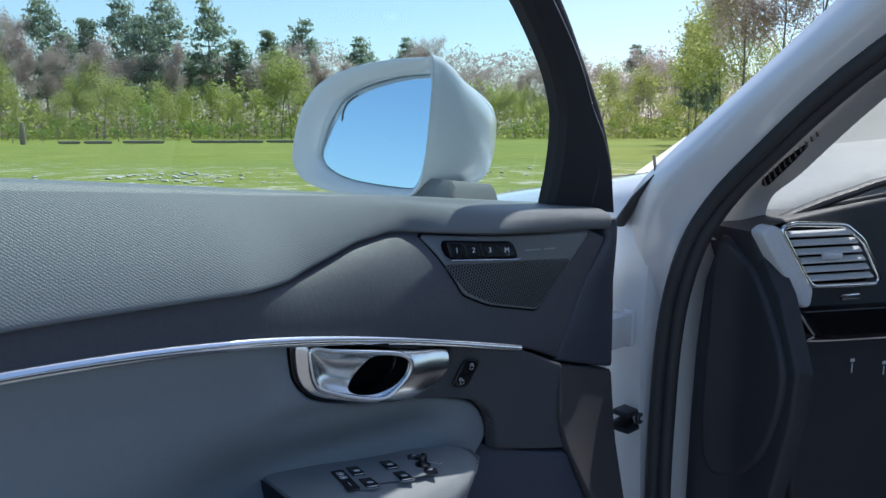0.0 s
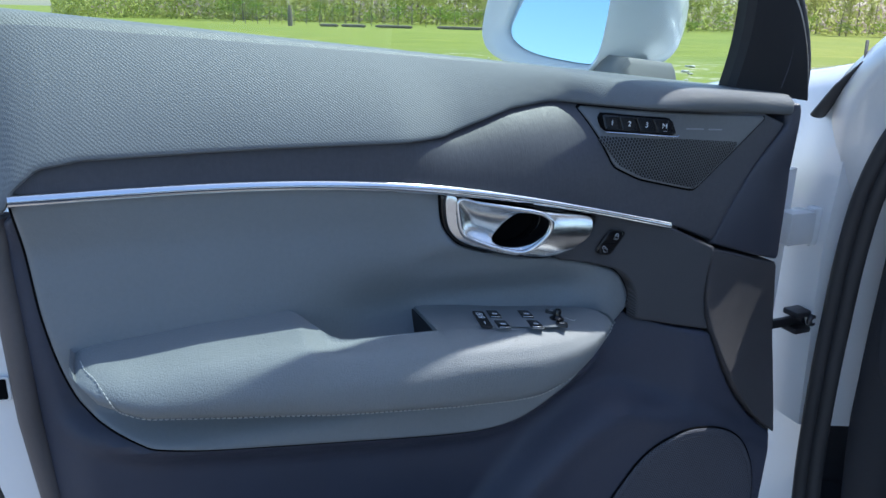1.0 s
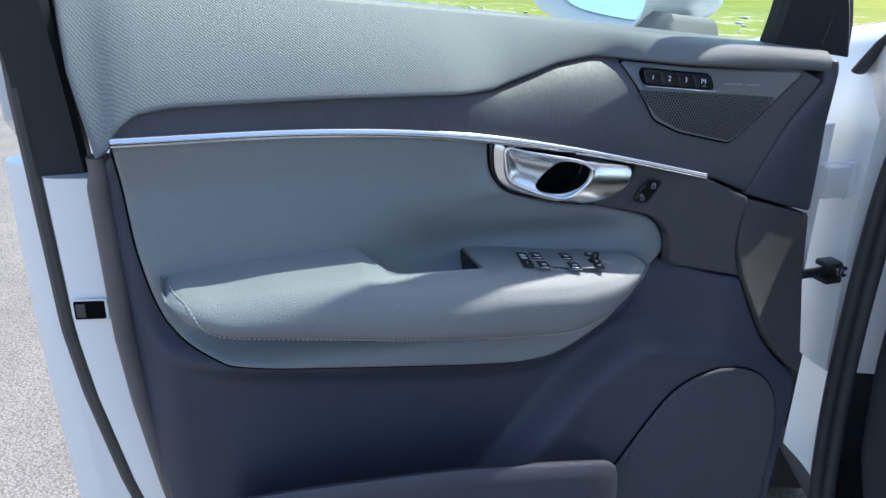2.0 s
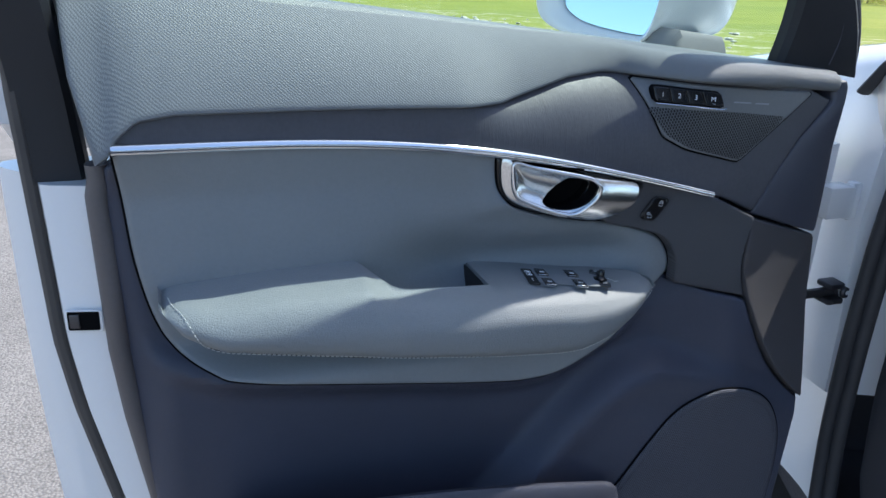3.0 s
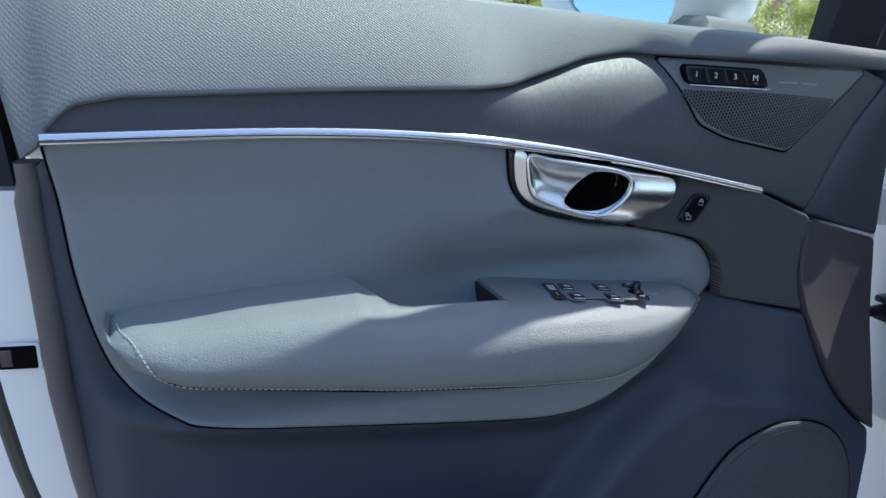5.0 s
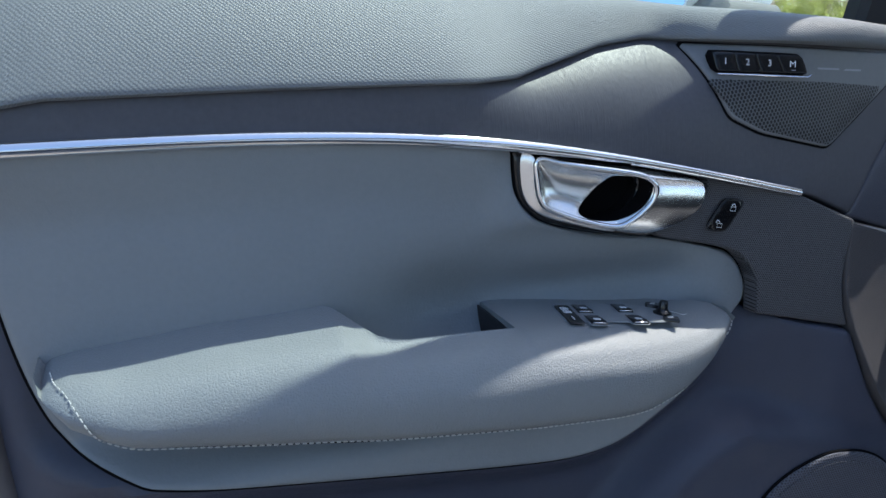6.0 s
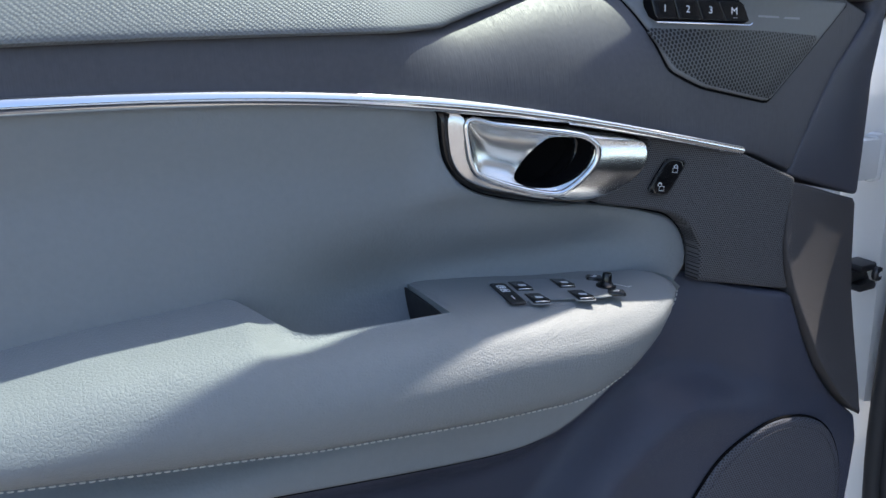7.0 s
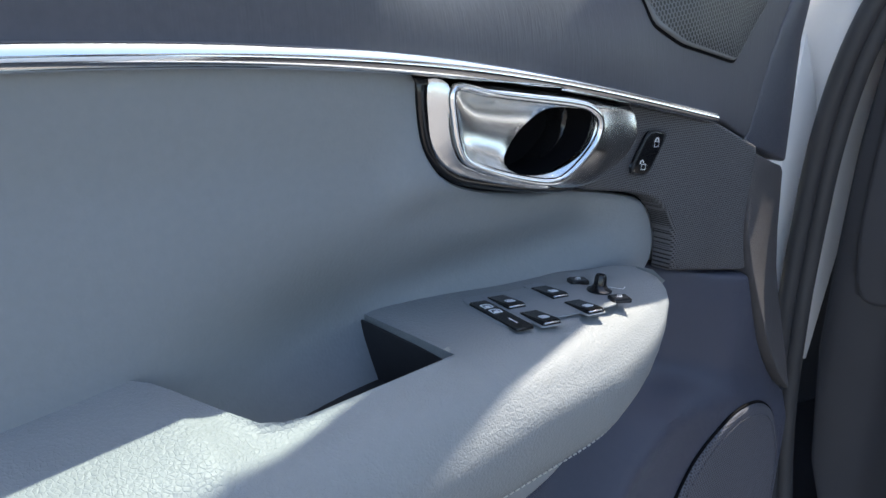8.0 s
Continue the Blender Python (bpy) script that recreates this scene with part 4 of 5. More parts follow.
slot = basis((-0.3885, 0.0706, 0.8850), (1, -0.22, 0), (-0.2, -1, 0))
LATCH = part("latch_opening", prism(rounded([(-0.019, -0.0125), (0.019, -0.0125), (0.019, 0.0125), (-0.019, 0.0125)], 0.004), slot, 0.0016, 0.0008), M_PAINT, DOOR, "white rim of the latch opening")
part("latch_slot", prism(rounded([(-0.016, -0.0105), (0.0155, -0.0105), (0.0155, 0.0105), (-0.016, 0.0105)], 0.002), slot @ pose(0, 0, 0.0014), 0.0010, 0.0002), M_VOID, LATCH, "dark latch slot")
part("latch_claw", block((0.010, 0.016, 0.003), slot @ pose(-0.009, 0, 0.0022), 0.001), M_STEEL, LATCH, "dark steel latch claw")
seal_path = [(-0.4215 + edge_shift(z) * 1.0 - 0.002, 0.099, z) for z in np.linspace(1.36, 0.36, 50)]
part("edge_seal", sweep(seal_path, circle(0.0085, 10, 1.3), up=(0, 1, 0)), M_RUBBER_BROWN, DOOR, "dusty rubber seal round the door edge")
# rolled edge of the trim towards the latch
roll = [(-0.362 + edge_shift(z) * 0.75 + 0.004 * (z > 1.03), 0.060, z) for z in np.linspace(1.055, 0.40, 40)]
part("trim_edge", sweep(roll, circle(0.0115, 12, 1.25), up=(0, 1, 0)), M_EDGE, DOOR, "rolled charcoal edge of the trim")


# ---- window frame, glass and corner panel ----
def frame_y(z):
    return 0.104 - 0.21 * (z - 1.15)


rear_x = lambda z: -0.398 - 0.085 * (z - 1.03)
rear = []
for z in np.linspace(1.028, 1.60, 16):
    x, y = rear_x(z), frame_y(max(z, 1.12)) - 0.018
    w = 0.027
    rear.append([(x - w, y + 0.004, z), (x - w + 0.004, y - 0.002, z), (x + w - 0.006, y, z), (x + w, y + 0.008, z), (x + w, y + 0.045, z), (x - w, y + 0.045, z)])
part("rear_window_frame", loft(rear), M_PLASTIC_SMOOTH, DOOR, "smooth black rear window frame", 30)
post_l = spline([(0.484, 1.146), (0.4862, 1.199), (0.4806, 1.250), (0.4690, 1.286), (0.4360, 1.334), (0.3711, 1.3989), (0.2839, 1.4679), (0.1558, 1.5872), (-0.0811, 1.6524)], 5)
post_r = spline([(0.624, 1.136), (0.598, 1.194), (0.566, 1.243), (0.530, 1.282), (0.4860, 1.3379), (0.4171, 1.4034), (0.2974, 1.5045), (0.1244, 1.6223), (-0.0700, 1.6840)], 5)
post = []
for (xl, zl), (xr, zr) in zip(post_l, post_r):
    yl, yr = frame_y(zl), frame_y(zr)
    post.append([(xl, yl + 0.010, zl), (xl, yl - 0.006, zl), (xl + 0.006, yl - 0.016, zl + 0.003), (xr - 0.006, yr - 0.022, zr - 0.004), (xr, yr - 0.017, zr), (xr, yr + 0.012, zr)])
part("front_window_frame", loft(post), M_PLASTIC_SMOOTH, DOOR, "black front window post", 30)
header = [(-0.1, frame_y(1.62), 1.622), (-0.25, frame_y(1.63), 1.632), (-0.44, frame_y(1.60), 1.60)]
part("top_window_frame", sweep(header, rounded([(-0.015, -0.02), (0.015, -0.02), (0.015, 0.02), (-0.015, 0.02)], 0.006)), M_PLASTIC_SMOOTH, DOOR)
crease = spline([(0.565, 1.150), (0.5660, 1.1892), (0.5512, 1.2346), (0.5226, 1.2859)], 5)
part("corner_groove", sweep([(x, frame_y(z) - 0.0200, z) for x, z in crease], circle(0.0011, 6)), M_PLASTIC, DOOR)
outer_l = spline([(0.628, 1.135), (0.6106, 1.1892), (0.5678, 1.2581), (0.4989, 1.3381), (0.4332, 1.4076), (0.3103, 1.5126), (0.1380, 1.6344)], 4)
part("post_seal", sweep([(x + 0.004, frame_y(z) + 0.002, z) for x, z in outer_l], circle(0.008, 10), up=(0, 1, 0)), M_RUBBER, DOOR, "black rubber seal on the window post")
glass_out = [(x, belt_z(x) - 0.03) for x in np.linspace(-0.40, 0.57, 12)] + [(0.5 * (a[0] + q[0]), 0.5 * (a[1] + q[1])) for a, q in zip(post_l, post_r)][14:38] + [(-0.1, 1.61), (-0.42, 1.61)]
glass = sheet(glass_out, lambda x, z: (x, frame_y(z) + 0.003 + 0.006 * math.cos((z - 1.15) * 3), z), 0.05, 0.0, 0.004)
part("window_glass", glass, M_GLASS, DOOR, "lightly green tinted side window")

# ---- door mirror ----
RIM_IN, RIM_OUT = Vector((0.372, 0.200, 1.158)), Vector((0.282, 0.425, 1.158))
RW = (RIM_OUT - RIM_IN).normalized()
RN = Vector((-RW.y, RW.x, 0.0))  # out of the glass, towards the rear of the car
if RN.x > 0:
    RN = -RN
rim_keys = [(-0.004, 0.182), (0.012, 0.1875), (0.0673, 0.187), (0.132, 0.178), (0.181, 0.1595), (0.207, 0.134), (0.223, 0.1055), (0.233, 0.068), (0.233, 0.042), (0.216, 0.0205), (0.1756, 0.006), (0.1168, 0.001), (0.045, 0.001), (0.022, 0.012), (0.011, 0.04), (0.004, 0.09)]
glass_keys = [(0.005, 0.167), (0.02, 0.1668), (0.0646, 0.1644), (0.1202, 0.152), (0.1543, 0.1347), (0.168, 0.117), (0.179, 0.096), (0.1895, 0.066), (0.188, 0.051), (0.176, 0.038), (0.150, 0.0262), (0.1133, 0.019), (0.045, 0.0132), (0.030, 0.018), (0.0193, 0.04), (0.0095, 0.09)]
rim2d, glass2d = spline(rim_keys, 4, True), spline(glass_keys, 4, True)


def mirror_at(w, h, d):
    return RIM_IN + RW * w + Vector((0, 0, h)) - RN * d


def housing_ring(d, f, g, sh, up):
    """A section of the housing behind its rim, rounded down towards the car."""
    ring = []
    for w, h in rim2d:
        drop = 0.036 * smooth(d / 0.10) * max(0.0, (0.08 - w) / 0.084) ** 1.5 * max(0.0, (h - 0.06) / 0.12)
        ring.append(mirror_at(0.118 + (w - 0.118) * f + sh - 0.58 * max(0.0, d), 0.098 + (h - drop - 0.098) * g + up, d))
    for _ in range(min(30, int(d * 330))):
        ring = [p * 0.5 + (ring[i - 1] + ring[(i + 1) % len(ring)]) * 0.25 for i, p in enumerate(ring)]
    return ring


bezel = [[mirror_at(w + (gw - w) * k, h + (gh - h) * k, d) for (w, h), (gw, gh) in zip(rim2d, glass2d)]
         for k, d in ((0.97, 0.036), (0.97, 0.010), (0.95, 0.003), (0.85, -0.001), (0.45, -0.006), (0.15, -0.008), (0.04, -0.007), (0.0, -0.003))]
MIRROR = part("door_mirror", loft(bezel + [housing_ring(*q) for q in ((0.010, 1.010, 1.008, 0, 0), (0.03, 1.0, 1.0, 0, 0), (0.05, 0.985, 0.985, 0.002, -0.001), (0.075, 0.96, 0.965, 0.005, -0.002), (0.10, 0.925, 0.93, 0.010, -0.004),
                                                                      (0.135, 0.83, 0.84, 0.022, -0.010), (0.168, 0.66, 0.70, 0.038, -0.016), (0.186, 0.42, 0.48, 0.055, -0.02), (0.193, 0.12, 0.15, 0.075, -0.022))]),
              M_PAINT, DOOR, "white housing of the door mirror", 45)
gl = bmesh.new()
gl_face = [gl.verts.new(mirror_at(w, h, 0.014)) for w, h in glass2d]
gl.faces.new(gl_face)
bmesh.ops.inset_region(gl, faces=gl.faces[:], thickness=0.003, depth=0.0)
tilt = Matrix.Translation(mirror_at(0.118, 0.098, 0.014)) @ Matrix.Rotation(0.11, 4, RW) @ Matrix.Translation(-mirror_at(0.118, 0.098, 0.014))
gl.transform(tilt)
bmesh.ops.recalc_face_normals(gl, faces=gl.faces)
part("mirror_glass", gl, M_MIRROR, MIRROR, "blue tinted mirror glass reflecting the sky")
back = bmesh.new()
back.faces.new([back.verts.new(mirror_at(w, h, 0.034)) for w, h in glass2d])
part("mirror_backing", back, M_VOID, MIRROR)
icon = spline([(0.158, 0.104), (0.156, 0.120), (0.147, 0.134), (0.132, 0.143)], 4)
mk = sweep([tilt @ mirror_at(w, h, 0.0128) for w, h in icon], circle(0.0008, 5), up=(1, 0, 0), scale=[0.2] + [1] * (len(icon) - 2) + [0.2])
part("mirror_marking", mk, M_GREYCAP, MIRROR)
foot = [[(x0, 0.150, 1.145), (x0, 0.23, 1.145), (x0, 0.23, z1), (x0, 0.168, z1 - 0.002), (x0, 0.160, z1 - 0.01)] for x0, z1 in ((0.350, 1.150), (0.358, 1.160), (0.366, 1.178), (0.376, 1.1865), (0.448, 1.1790), (0.449, 1.172), (0.432, 1.150))]
part("mirror_foot", loft(foot), M_GREYCAP, MIRROR, "grey foot of the door mirror", 30)

# ---- hinge and door check ----
part("upper_hinge", merge([block((0.05, 0.035, 0.05), pose(0.655, 0.105, 0.945), 0.004), block((0.02, 0.02, 0.06), pose(0.685, 0.10, 0.945), 0.006)]), M_PAINT, DOOR, "white painted door hinge")
arm = [Vector((0.60, 0.09, 0.798)), Vector((0.65, 0.092, 0.797)), Vector((0.69, 0.096, 0.796))]
CHECK = part("door_check", sweep(arm, rounded([(-0.004, -0.007), (0.004, -0.007), (0.004, 0.007), (-0.004, 0.007)], 0.002)), M_STEEL, DOOR, "dark steel door check strap")
part("check_bracket", merge([block((0.045, 0.03, 0.010), pose(0.690, 0.096, 0.808), 0.003), block((0.035, 0.03, 0.010), pose(0.684, 0.094, 0.783), 0.003), block((0.014, 0.028, 0.03), pose(0.704, 0.099, 0.795), 0.003)]), M_STEEL, CHECK)
part("check_bolt", loft([[(0.697 + x * f, 0.081 - d, 0.799 + z * f) for x, z in circle(0.010, 12)] for d, f in ((0, 1), (0.004, 1), (0.006, 0.8), (0.006, 0.4), (0.003, 0.35))]), M_STEEL, CHECK)


# ---- the car beside the door ----
HINGE, OPEN = Vector((0.70, 0.13, 0.0)), radians(65)
FWD = Vector((math.cos(OPEN), math.sin(OPEN), 0))
INW = Vector((math.sin(OPEN), -math.cos(OPEN), 0))


def c(s, r, z):
    """A place in the car: s ahead of the hinge, r inwards, z up."""
    return HINGE + FWD * s + INW * r + Vector((0, 0, z))


CAR = empty("car", c(-0.2, 0.9, 0.0), "white car with dark interior standing on asphalt", "car")
PI = spline([(-0.11, 0.022, 0.36), (-0.080, 0.020, 0.55), (-0.072, 0.020, 0.70), (-0.074, 0.020, 0.82), (-0.080, 0.020, 0.92), (-0.095, 0.021, 1.01), (-0.116, 0.031, 1.089), (-0.145, 0.048, 1.149),
             (-0.199, 0.066, 1.210), (-0.317, 0.098, 1.317), (-0.47, 0.158, 1.43), (-0.70, 0.22, 1.57), (-1.0, 0.28, 1.68)], 4)
PO = spline([(0.12, 0.058, 0.36), (0.12, 0.058, 0.55), (0.12, 0.058, 0.70), (0.12, 0.058, 0.82), (0.115, 0.055, 0.92), (0.09, 0.046, 1.02), (0.05, 0.026, 1.11), (-0.01, 0.020, 1.165),
             (-0.075, 0.028, 1.214), (-0.227, 0.064, 1.329), (-0.36, 0.096, 1.43), (-0.57, 0.15, 1.575), (-0.86, 0.22, 1.70)], 4)
rings = []
for (s0, r0, z0), (s1, r1, z1) in zip(PO, PI):
    ring = []
    for k in range(9):
        t = k / 8
        b = math.sin(math.pi * t)
        step_in = 0.012 * smooth((t - 0.62) / 0.12)
        ring.append(c(s0 + (s1 - s0) * t - 0.012 * b, r0 + (r1 - r0) * t - 0.028 * b * smooth((z0 - 0.95) / 0.25) + 0.036 * b * (1 - smooth((z0 - 0.9) / 0.15)) + step_in, z0 + (z1 - z0) * t - 0.004 * b))
    ring += [c(s1 + 0.02, r1 + 0.05, z1 + 0.004), c(s0 + 0.01, r0 + 0.06, z0)]
    rings.append(ring)
PILLAR = part("front_pillar", loft(rings), M_PAINT, CAR, "white painted front pillar", 45)
for dr, ds, rad, nm in ((0.008, -0.004, 0.0105, "door_opening_seal"), (0.026, -0.010, 0.0115, "door_opening_seal")):
    part(nm, sweep([c(s + ds, r + dr, z) for s, r, z in PI], circle(rad, 10), up=tuple(INW)), M_RUBBER, CAR, "black rubber seal round the door opening")
# pale pillar lining with the side defroster grille
e1 = spline([(-0.060, 0.104, 1.085), (-0.073, 0.112, 1.102), (-0.099, 0.122, 1.153), (-0.182, 0.142, 1.230), (-0.300, 0.172, 1.328), (-0.5, 0.23, 1.47), (-0.75, 0.30, 1.61)], 5)
e2 = spline([(-0.128, 0.150, 1.092), (-0.133, 0.157, 1.108), (-0.130, 0.171, 1.153), (-0.174, 0.183, 1.192), (-0.275, 0.213, 1.292), (-0.46, 0.27, 1.45), (-0.70, 0.34, 1.60)], 5)
rings = [[c(*(np.array(a) * (1 - t) + np.array(b) * t + np.array((-0.012, -0.012, 0.0)) * math.sin(math.pi * t))) for t in (0, 0.25, 0.5, 0.75, 1)] + [c(b[0] + 0.03, b[1], b[2]), c(a[0] + 0.03, a[1], a[2])] for a, b in zip(e1, e2)]
LINING = part("pillar_lining", loft(rings), M_GREY_TRIM, CAR, "pale grey lining of the front pillar", 50)
slot_a, slot_b = np.array((-0.146, 0.141, 1.174)), np.array((-0.224, 0.163, 1.254))
part("defroster_slot", sweep([c(*(slot_a + (slot_b - slot_a) * t)) for t in (0, 0.06, 0.5, 0.94, 1)], circle(0.0085, 8, 0.8), up=tuple(INW), scale=[0.3, 0.9, 1, 0.8, 0.3]), M_VOID, LINING, "dark side defroster slot")
for i in range(11):
    q = slot_a + (slot_b - slot_a) * (0.06 + 0.088 * i)
    part("defroster_rib", block((0.0012, 0.004, 0.014), Matrix.Translation(c(q[0] - 0.0045, q[1] - 0.0045, q[2])) @ Matrix.Rotation(OPEN, 4, "Z") @ pose(0, 0, 0, 0, 20, 0), 0.0004, 1), M_RUBBER_BROWN, LINING)

# side of the footwell and end of the dashboard
M_INTERIOR = surface("black interior plastic", (0.039, 0.039, 0.046), 0.48, var=0.15, bumps=(("crease", 800, 0.1),))
wall = [(-0.118, 1.10), (-0.100, 1.03), (-0.090, 0.92), (-0.086, 0.80), (-0.085, 0.66), (-0.10, 0.50), (-0.13, 0.38), (-0.55, 0.30), (-0.55, 0.36), (-0.27, 0.45), (-0.215, 0.60), (-0.225, 0.72), (-0.258, 0.86), (-0.264, 0.93), (-0.222, 1.03), (-0.165, 1.10)]
SIDE = part("footwell_side", sheet(wall[::-1], lambda s, z: c(s, 0.082 + 0.038 * smooth((-0.085 - s) / 0.08), z), 0.02, 0.006, 0.02, normal=tuple(INW)), M_INTERIOR, CAR, "black footwell side lining")
oval = spline([(-0.118, 1.085), (-0.150, 1.075), (-0.200, 1.02), (-0.238, 0.95), (-0.244, 0.89), (-0.215, 0.80), (-0.165, 0.745), (-0.125, 0.735), (-0.110, 0.80), (-0.112, 0.95)], 4, True)
part("side_cover", sheet(oval, lambda s, z: c(s, 0.074 + 0.038 * smooth((-0.085 - s) / 0.08), z), 0.02, 0.007, 0.012, normal=tuple(INW)), M_INTERIOR, SIDE, "black cover at the dashboard end")

DASH = empty("dashboard", c(-0.15, 0.7, 0.5), "dark dashboard with chrome framed air vent and grey top", "dashboard")
top_rings = []
for r, za, zb, sa in ((0.165, 1.118, 1.128, -0.12), (0.22, 1.138, 1.150, -0.13), (0.30, 1.160, 1.180, -0.14), (0.42, 1.186, 1.225, -0.15), (0.60, 1.20, 1.238, -0.16), (0.9, 1.17, 1.21, -0.15), (1.6, 1.14, 1.19, -0.14)):
    top_rings.append([c(sa, r, za - 0.05), c(sa - 0.008, r, za - 0.02), c(sa, r, za), c(sa + 0.06, r, za + 0.018), c(0.05, r, zb), c(0.42, r, zb - 0.04), c(0.42, r, zb - 0.2), c(sa + 0.02, r, za - 0.2)])
part("dashboard_top", loft(top_rings), M_DASH, DASH, "grey grained dashboard top", 50)
brow = spline([(0.150, 1.115), (0.175, 1.124), (0.229, 1.143), (0.288, 1.160), (0.356, 1.177), (0.5, 1.19)], 5)
part("dashboard_brow", sweep([c(-0.150 - 0.04 * (r - 0.118), r, z) for r, z in brow], circle(0.0105, 10, 0.7)), M_INTERIOR, DASH, "dark brow along the dashboard")
face = [(0.100, 1.112), (0.150, 1.126), (0.40, 1.165), (0.9, 1.16), (1.5, 1.13), (1.5, 0.62), (0.9, 0.60), (0.30, 0.62), (0.20, 0.70), (0.185, 0.86), (0.165, 0.97), (0.12, 1.06)]
part("dashboard_face", sheet(face, lambda r, z: c(-0.182, r, z), 0.05, 0.008, 0.10, normal=tuple(FWD)), M_INTERIOR, DASH, "black dashboard front")


def dash(r, z, out=0.0):
    return c(-0.20 - out, r, z)


vent = rounded([(0.128, 1.118), (0.148, 1.124), (0.236, 1.120), (0.268, 1.098), (0.304, 1.040), (0.300, 1.032), (0.188, 1.034), (0.178, 1.044)], 0.008)
VENT = part("air_vent", sweep([dash(r, z, 0.004) for r, z in resample(vent, 0.006)], circle(0.0038, 8), up=tuple(FWD), closed=True), M_CHROME, DASH, "chrome framed air vent", 60)
part("vent_throat", sheet(vent, lambda r, z: c(-0.186, r, z), 0.03, 0.001, 0.002, normal=tuple(FWD)), M_VOID, VENT)
for i in range(6):
    z = 1.108 - 0.0128 * i
    r0, r1 = 0.142 + 0.0082 * i, 0.250 + 0.008 * i
    part("vent_slat", loft([[dash(r, z + dz, o) for o, dz in ((-0.010, 0.0040), (0.000, 0.0055), (0.008, -0.0002), (0.006, -0.0022), (-0.008, -0.0010))] for r in (r0, (r0 + r1) / 2, r1)]), M_BRIGHT_METAL, VENT)
part("vent_tab", block((0.010, 0.030, 0.010), Matrix.Translation(dash(0.212, 1.078, 0.010)) @ Matrix.Rotation(OPEN, 4, "Z"), 0.003), M_BRIGHT_METAL, VENT, "satin vent tab")
cheek2 = rounded([(0.096, 1.114), (0.112, 1.124), (0.128, 1.119), (0.190, 1.030), (0.187, 1.004), (0.170, 1.004)], 0.006)
part("vent_trim", sheet(cheek2, lambda r, z: dash(r, z, 0.006), 0.02, 0.004, 0.02, normal=tuple(FWD)), M_BRIGHT_METAL, DASH, "satin metal end trim")
shelf = rounded([(0.168, 1.000), (0.5, 0.994), (0.5, 0.948), (0.214, 0.954), (0.198, 0.962)], 0.005)
part("storage_tray", sheet(shelf, lambda r, z: dash(r, z, 0.002), 0.03, 0.004, 0.02, normal=tuple(FWD)), M_BLACK, DASH, "gloss black panel under the vent")
part("tray_edge", sweep([dash(r, z, 0.005) for r, z in spline([(0.164, 1.003), (0.196, 0.964), (0.206, 0.9535), (0.5, 0.9455)], 6)], circle(0.0022, 6)), M_CHROME, DASH)
part("vent_wheel", block((0.008, 0.032, 0.009), Matrix.Translation(dash(0.255, 1.016, 0.003)) @ Matrix.Rotation(OPEN, 4, "Z"), 0.002), M_SATIN, DASH)
for r, z in ((0.290, 0.912), (0.350, 0.903)):
    part("switch_mark", merge([block((0.001, 0.007, 0.005), Matrix.Translation(dash(r, z, -0.016)) @ Matrix.Rotation(OPEN, 4, "Z"), 0), block((0.001, 0.0014, 0.014), Matrix.Translation(dash(r, z - 0.012, -0.016)) @ Matrix.Rotation(OPEN, 4, "Z"), 0)]), M_PRINT, DASH)

# wing, bonnet, windshield, roof, floor and far side close the car
wing = []
for s, zt, ro in ((-0.050, 1.208, 0.026), (0.0, 1.190, 0.008), (0.12, 1.168, -0.012), (0.3, 1.143, -0.035), (0.6, 1.105, -0.05), (0.9, 1.06, -0.02), (1.15, 0.98, 0.10)):
    wing.append([c(s, ro, 0.62), c(s, ro - 0.012, 0.9), c(s, ro, zt - 0.05), c(s, ro + 0.03, zt - 0.012), c(s, ro + 0.09, zt + 0.004), c(s, ro + 0.16, zt), c(s, ro + 0.16, zt - 0.05), c(s, ro + 0.08, 0.62)])
part("front_wing", loft(wing), M_PAINT, CAR, "white front wing", 50)
hood = [[c(s, r, z + 0.025 * math.sin(math.pi * (r - 0.1) / 1.55)) for r in np.linspace(0.13, 1.65, 12)] for s, z in ((0.20, 1.168), (0.5, 1.130), (0.9, 1.075), (1.1, 0.99))]
part("bonnet", loft(hood, closed=False), M_PAINT, CAR, "white bonnet", 50)
part("wing_gap", sweep([c(-0.004, -0.006, 1.105), c(-0.032, 0.006, 1.149), c(-0.064, 0.017, 1.185)], circle(0.0120, 10, 0.5), scale=[1.15, 0.9, 0.3]), M_RUBBER, CAR, "dark gap between wing and pillar")
part("wing_joint", sweep([c(-0.064, 0.0185, 1.184), c(-0.054, 0.022, 1.199), c(-0.040, 0.0285, 1.212)], circle(0.0022, 6)), M_RUBBER, CAR)
screen = [[c(s, r + 0.05 * (s < 0), z) for r in np.linspace(0.20 + 0.14 * (0.25 - s), 1.62 - 0.14 * (0.25 - s), 8)] for s, z in ((0.36, 1.13), (0.1, 1.27), (-0.3, 1.49), (-0.75, 1.68))]
wob = part("windshield", loft(screen, closed=False), M_WINDSHIELD, CAR, "clear windshield")
wob.visible_shadow = False
roof = [[c(s, r, z + 0.05 * math.sin(math.pi * (r - 0.25) / 1.35)) for r in np.linspace(0.25, 1.6, 10)] for s, z in ((-0.75, 1.69), (-1.4, 1.74), (-2.4, 1.72))]
part("roof", loft(roof, closed=False), M_PAINT, CAR, "white roof")
part("car_floor", block((2.6, 1.7, 0.06), Matrix.Translation(c(-1.05, 0.93, 0.33)) @ Matrix.Rotation(OPEN, 4, "Z"), 0.01), M_INTERIOR, CAR, "black carpeted floor")
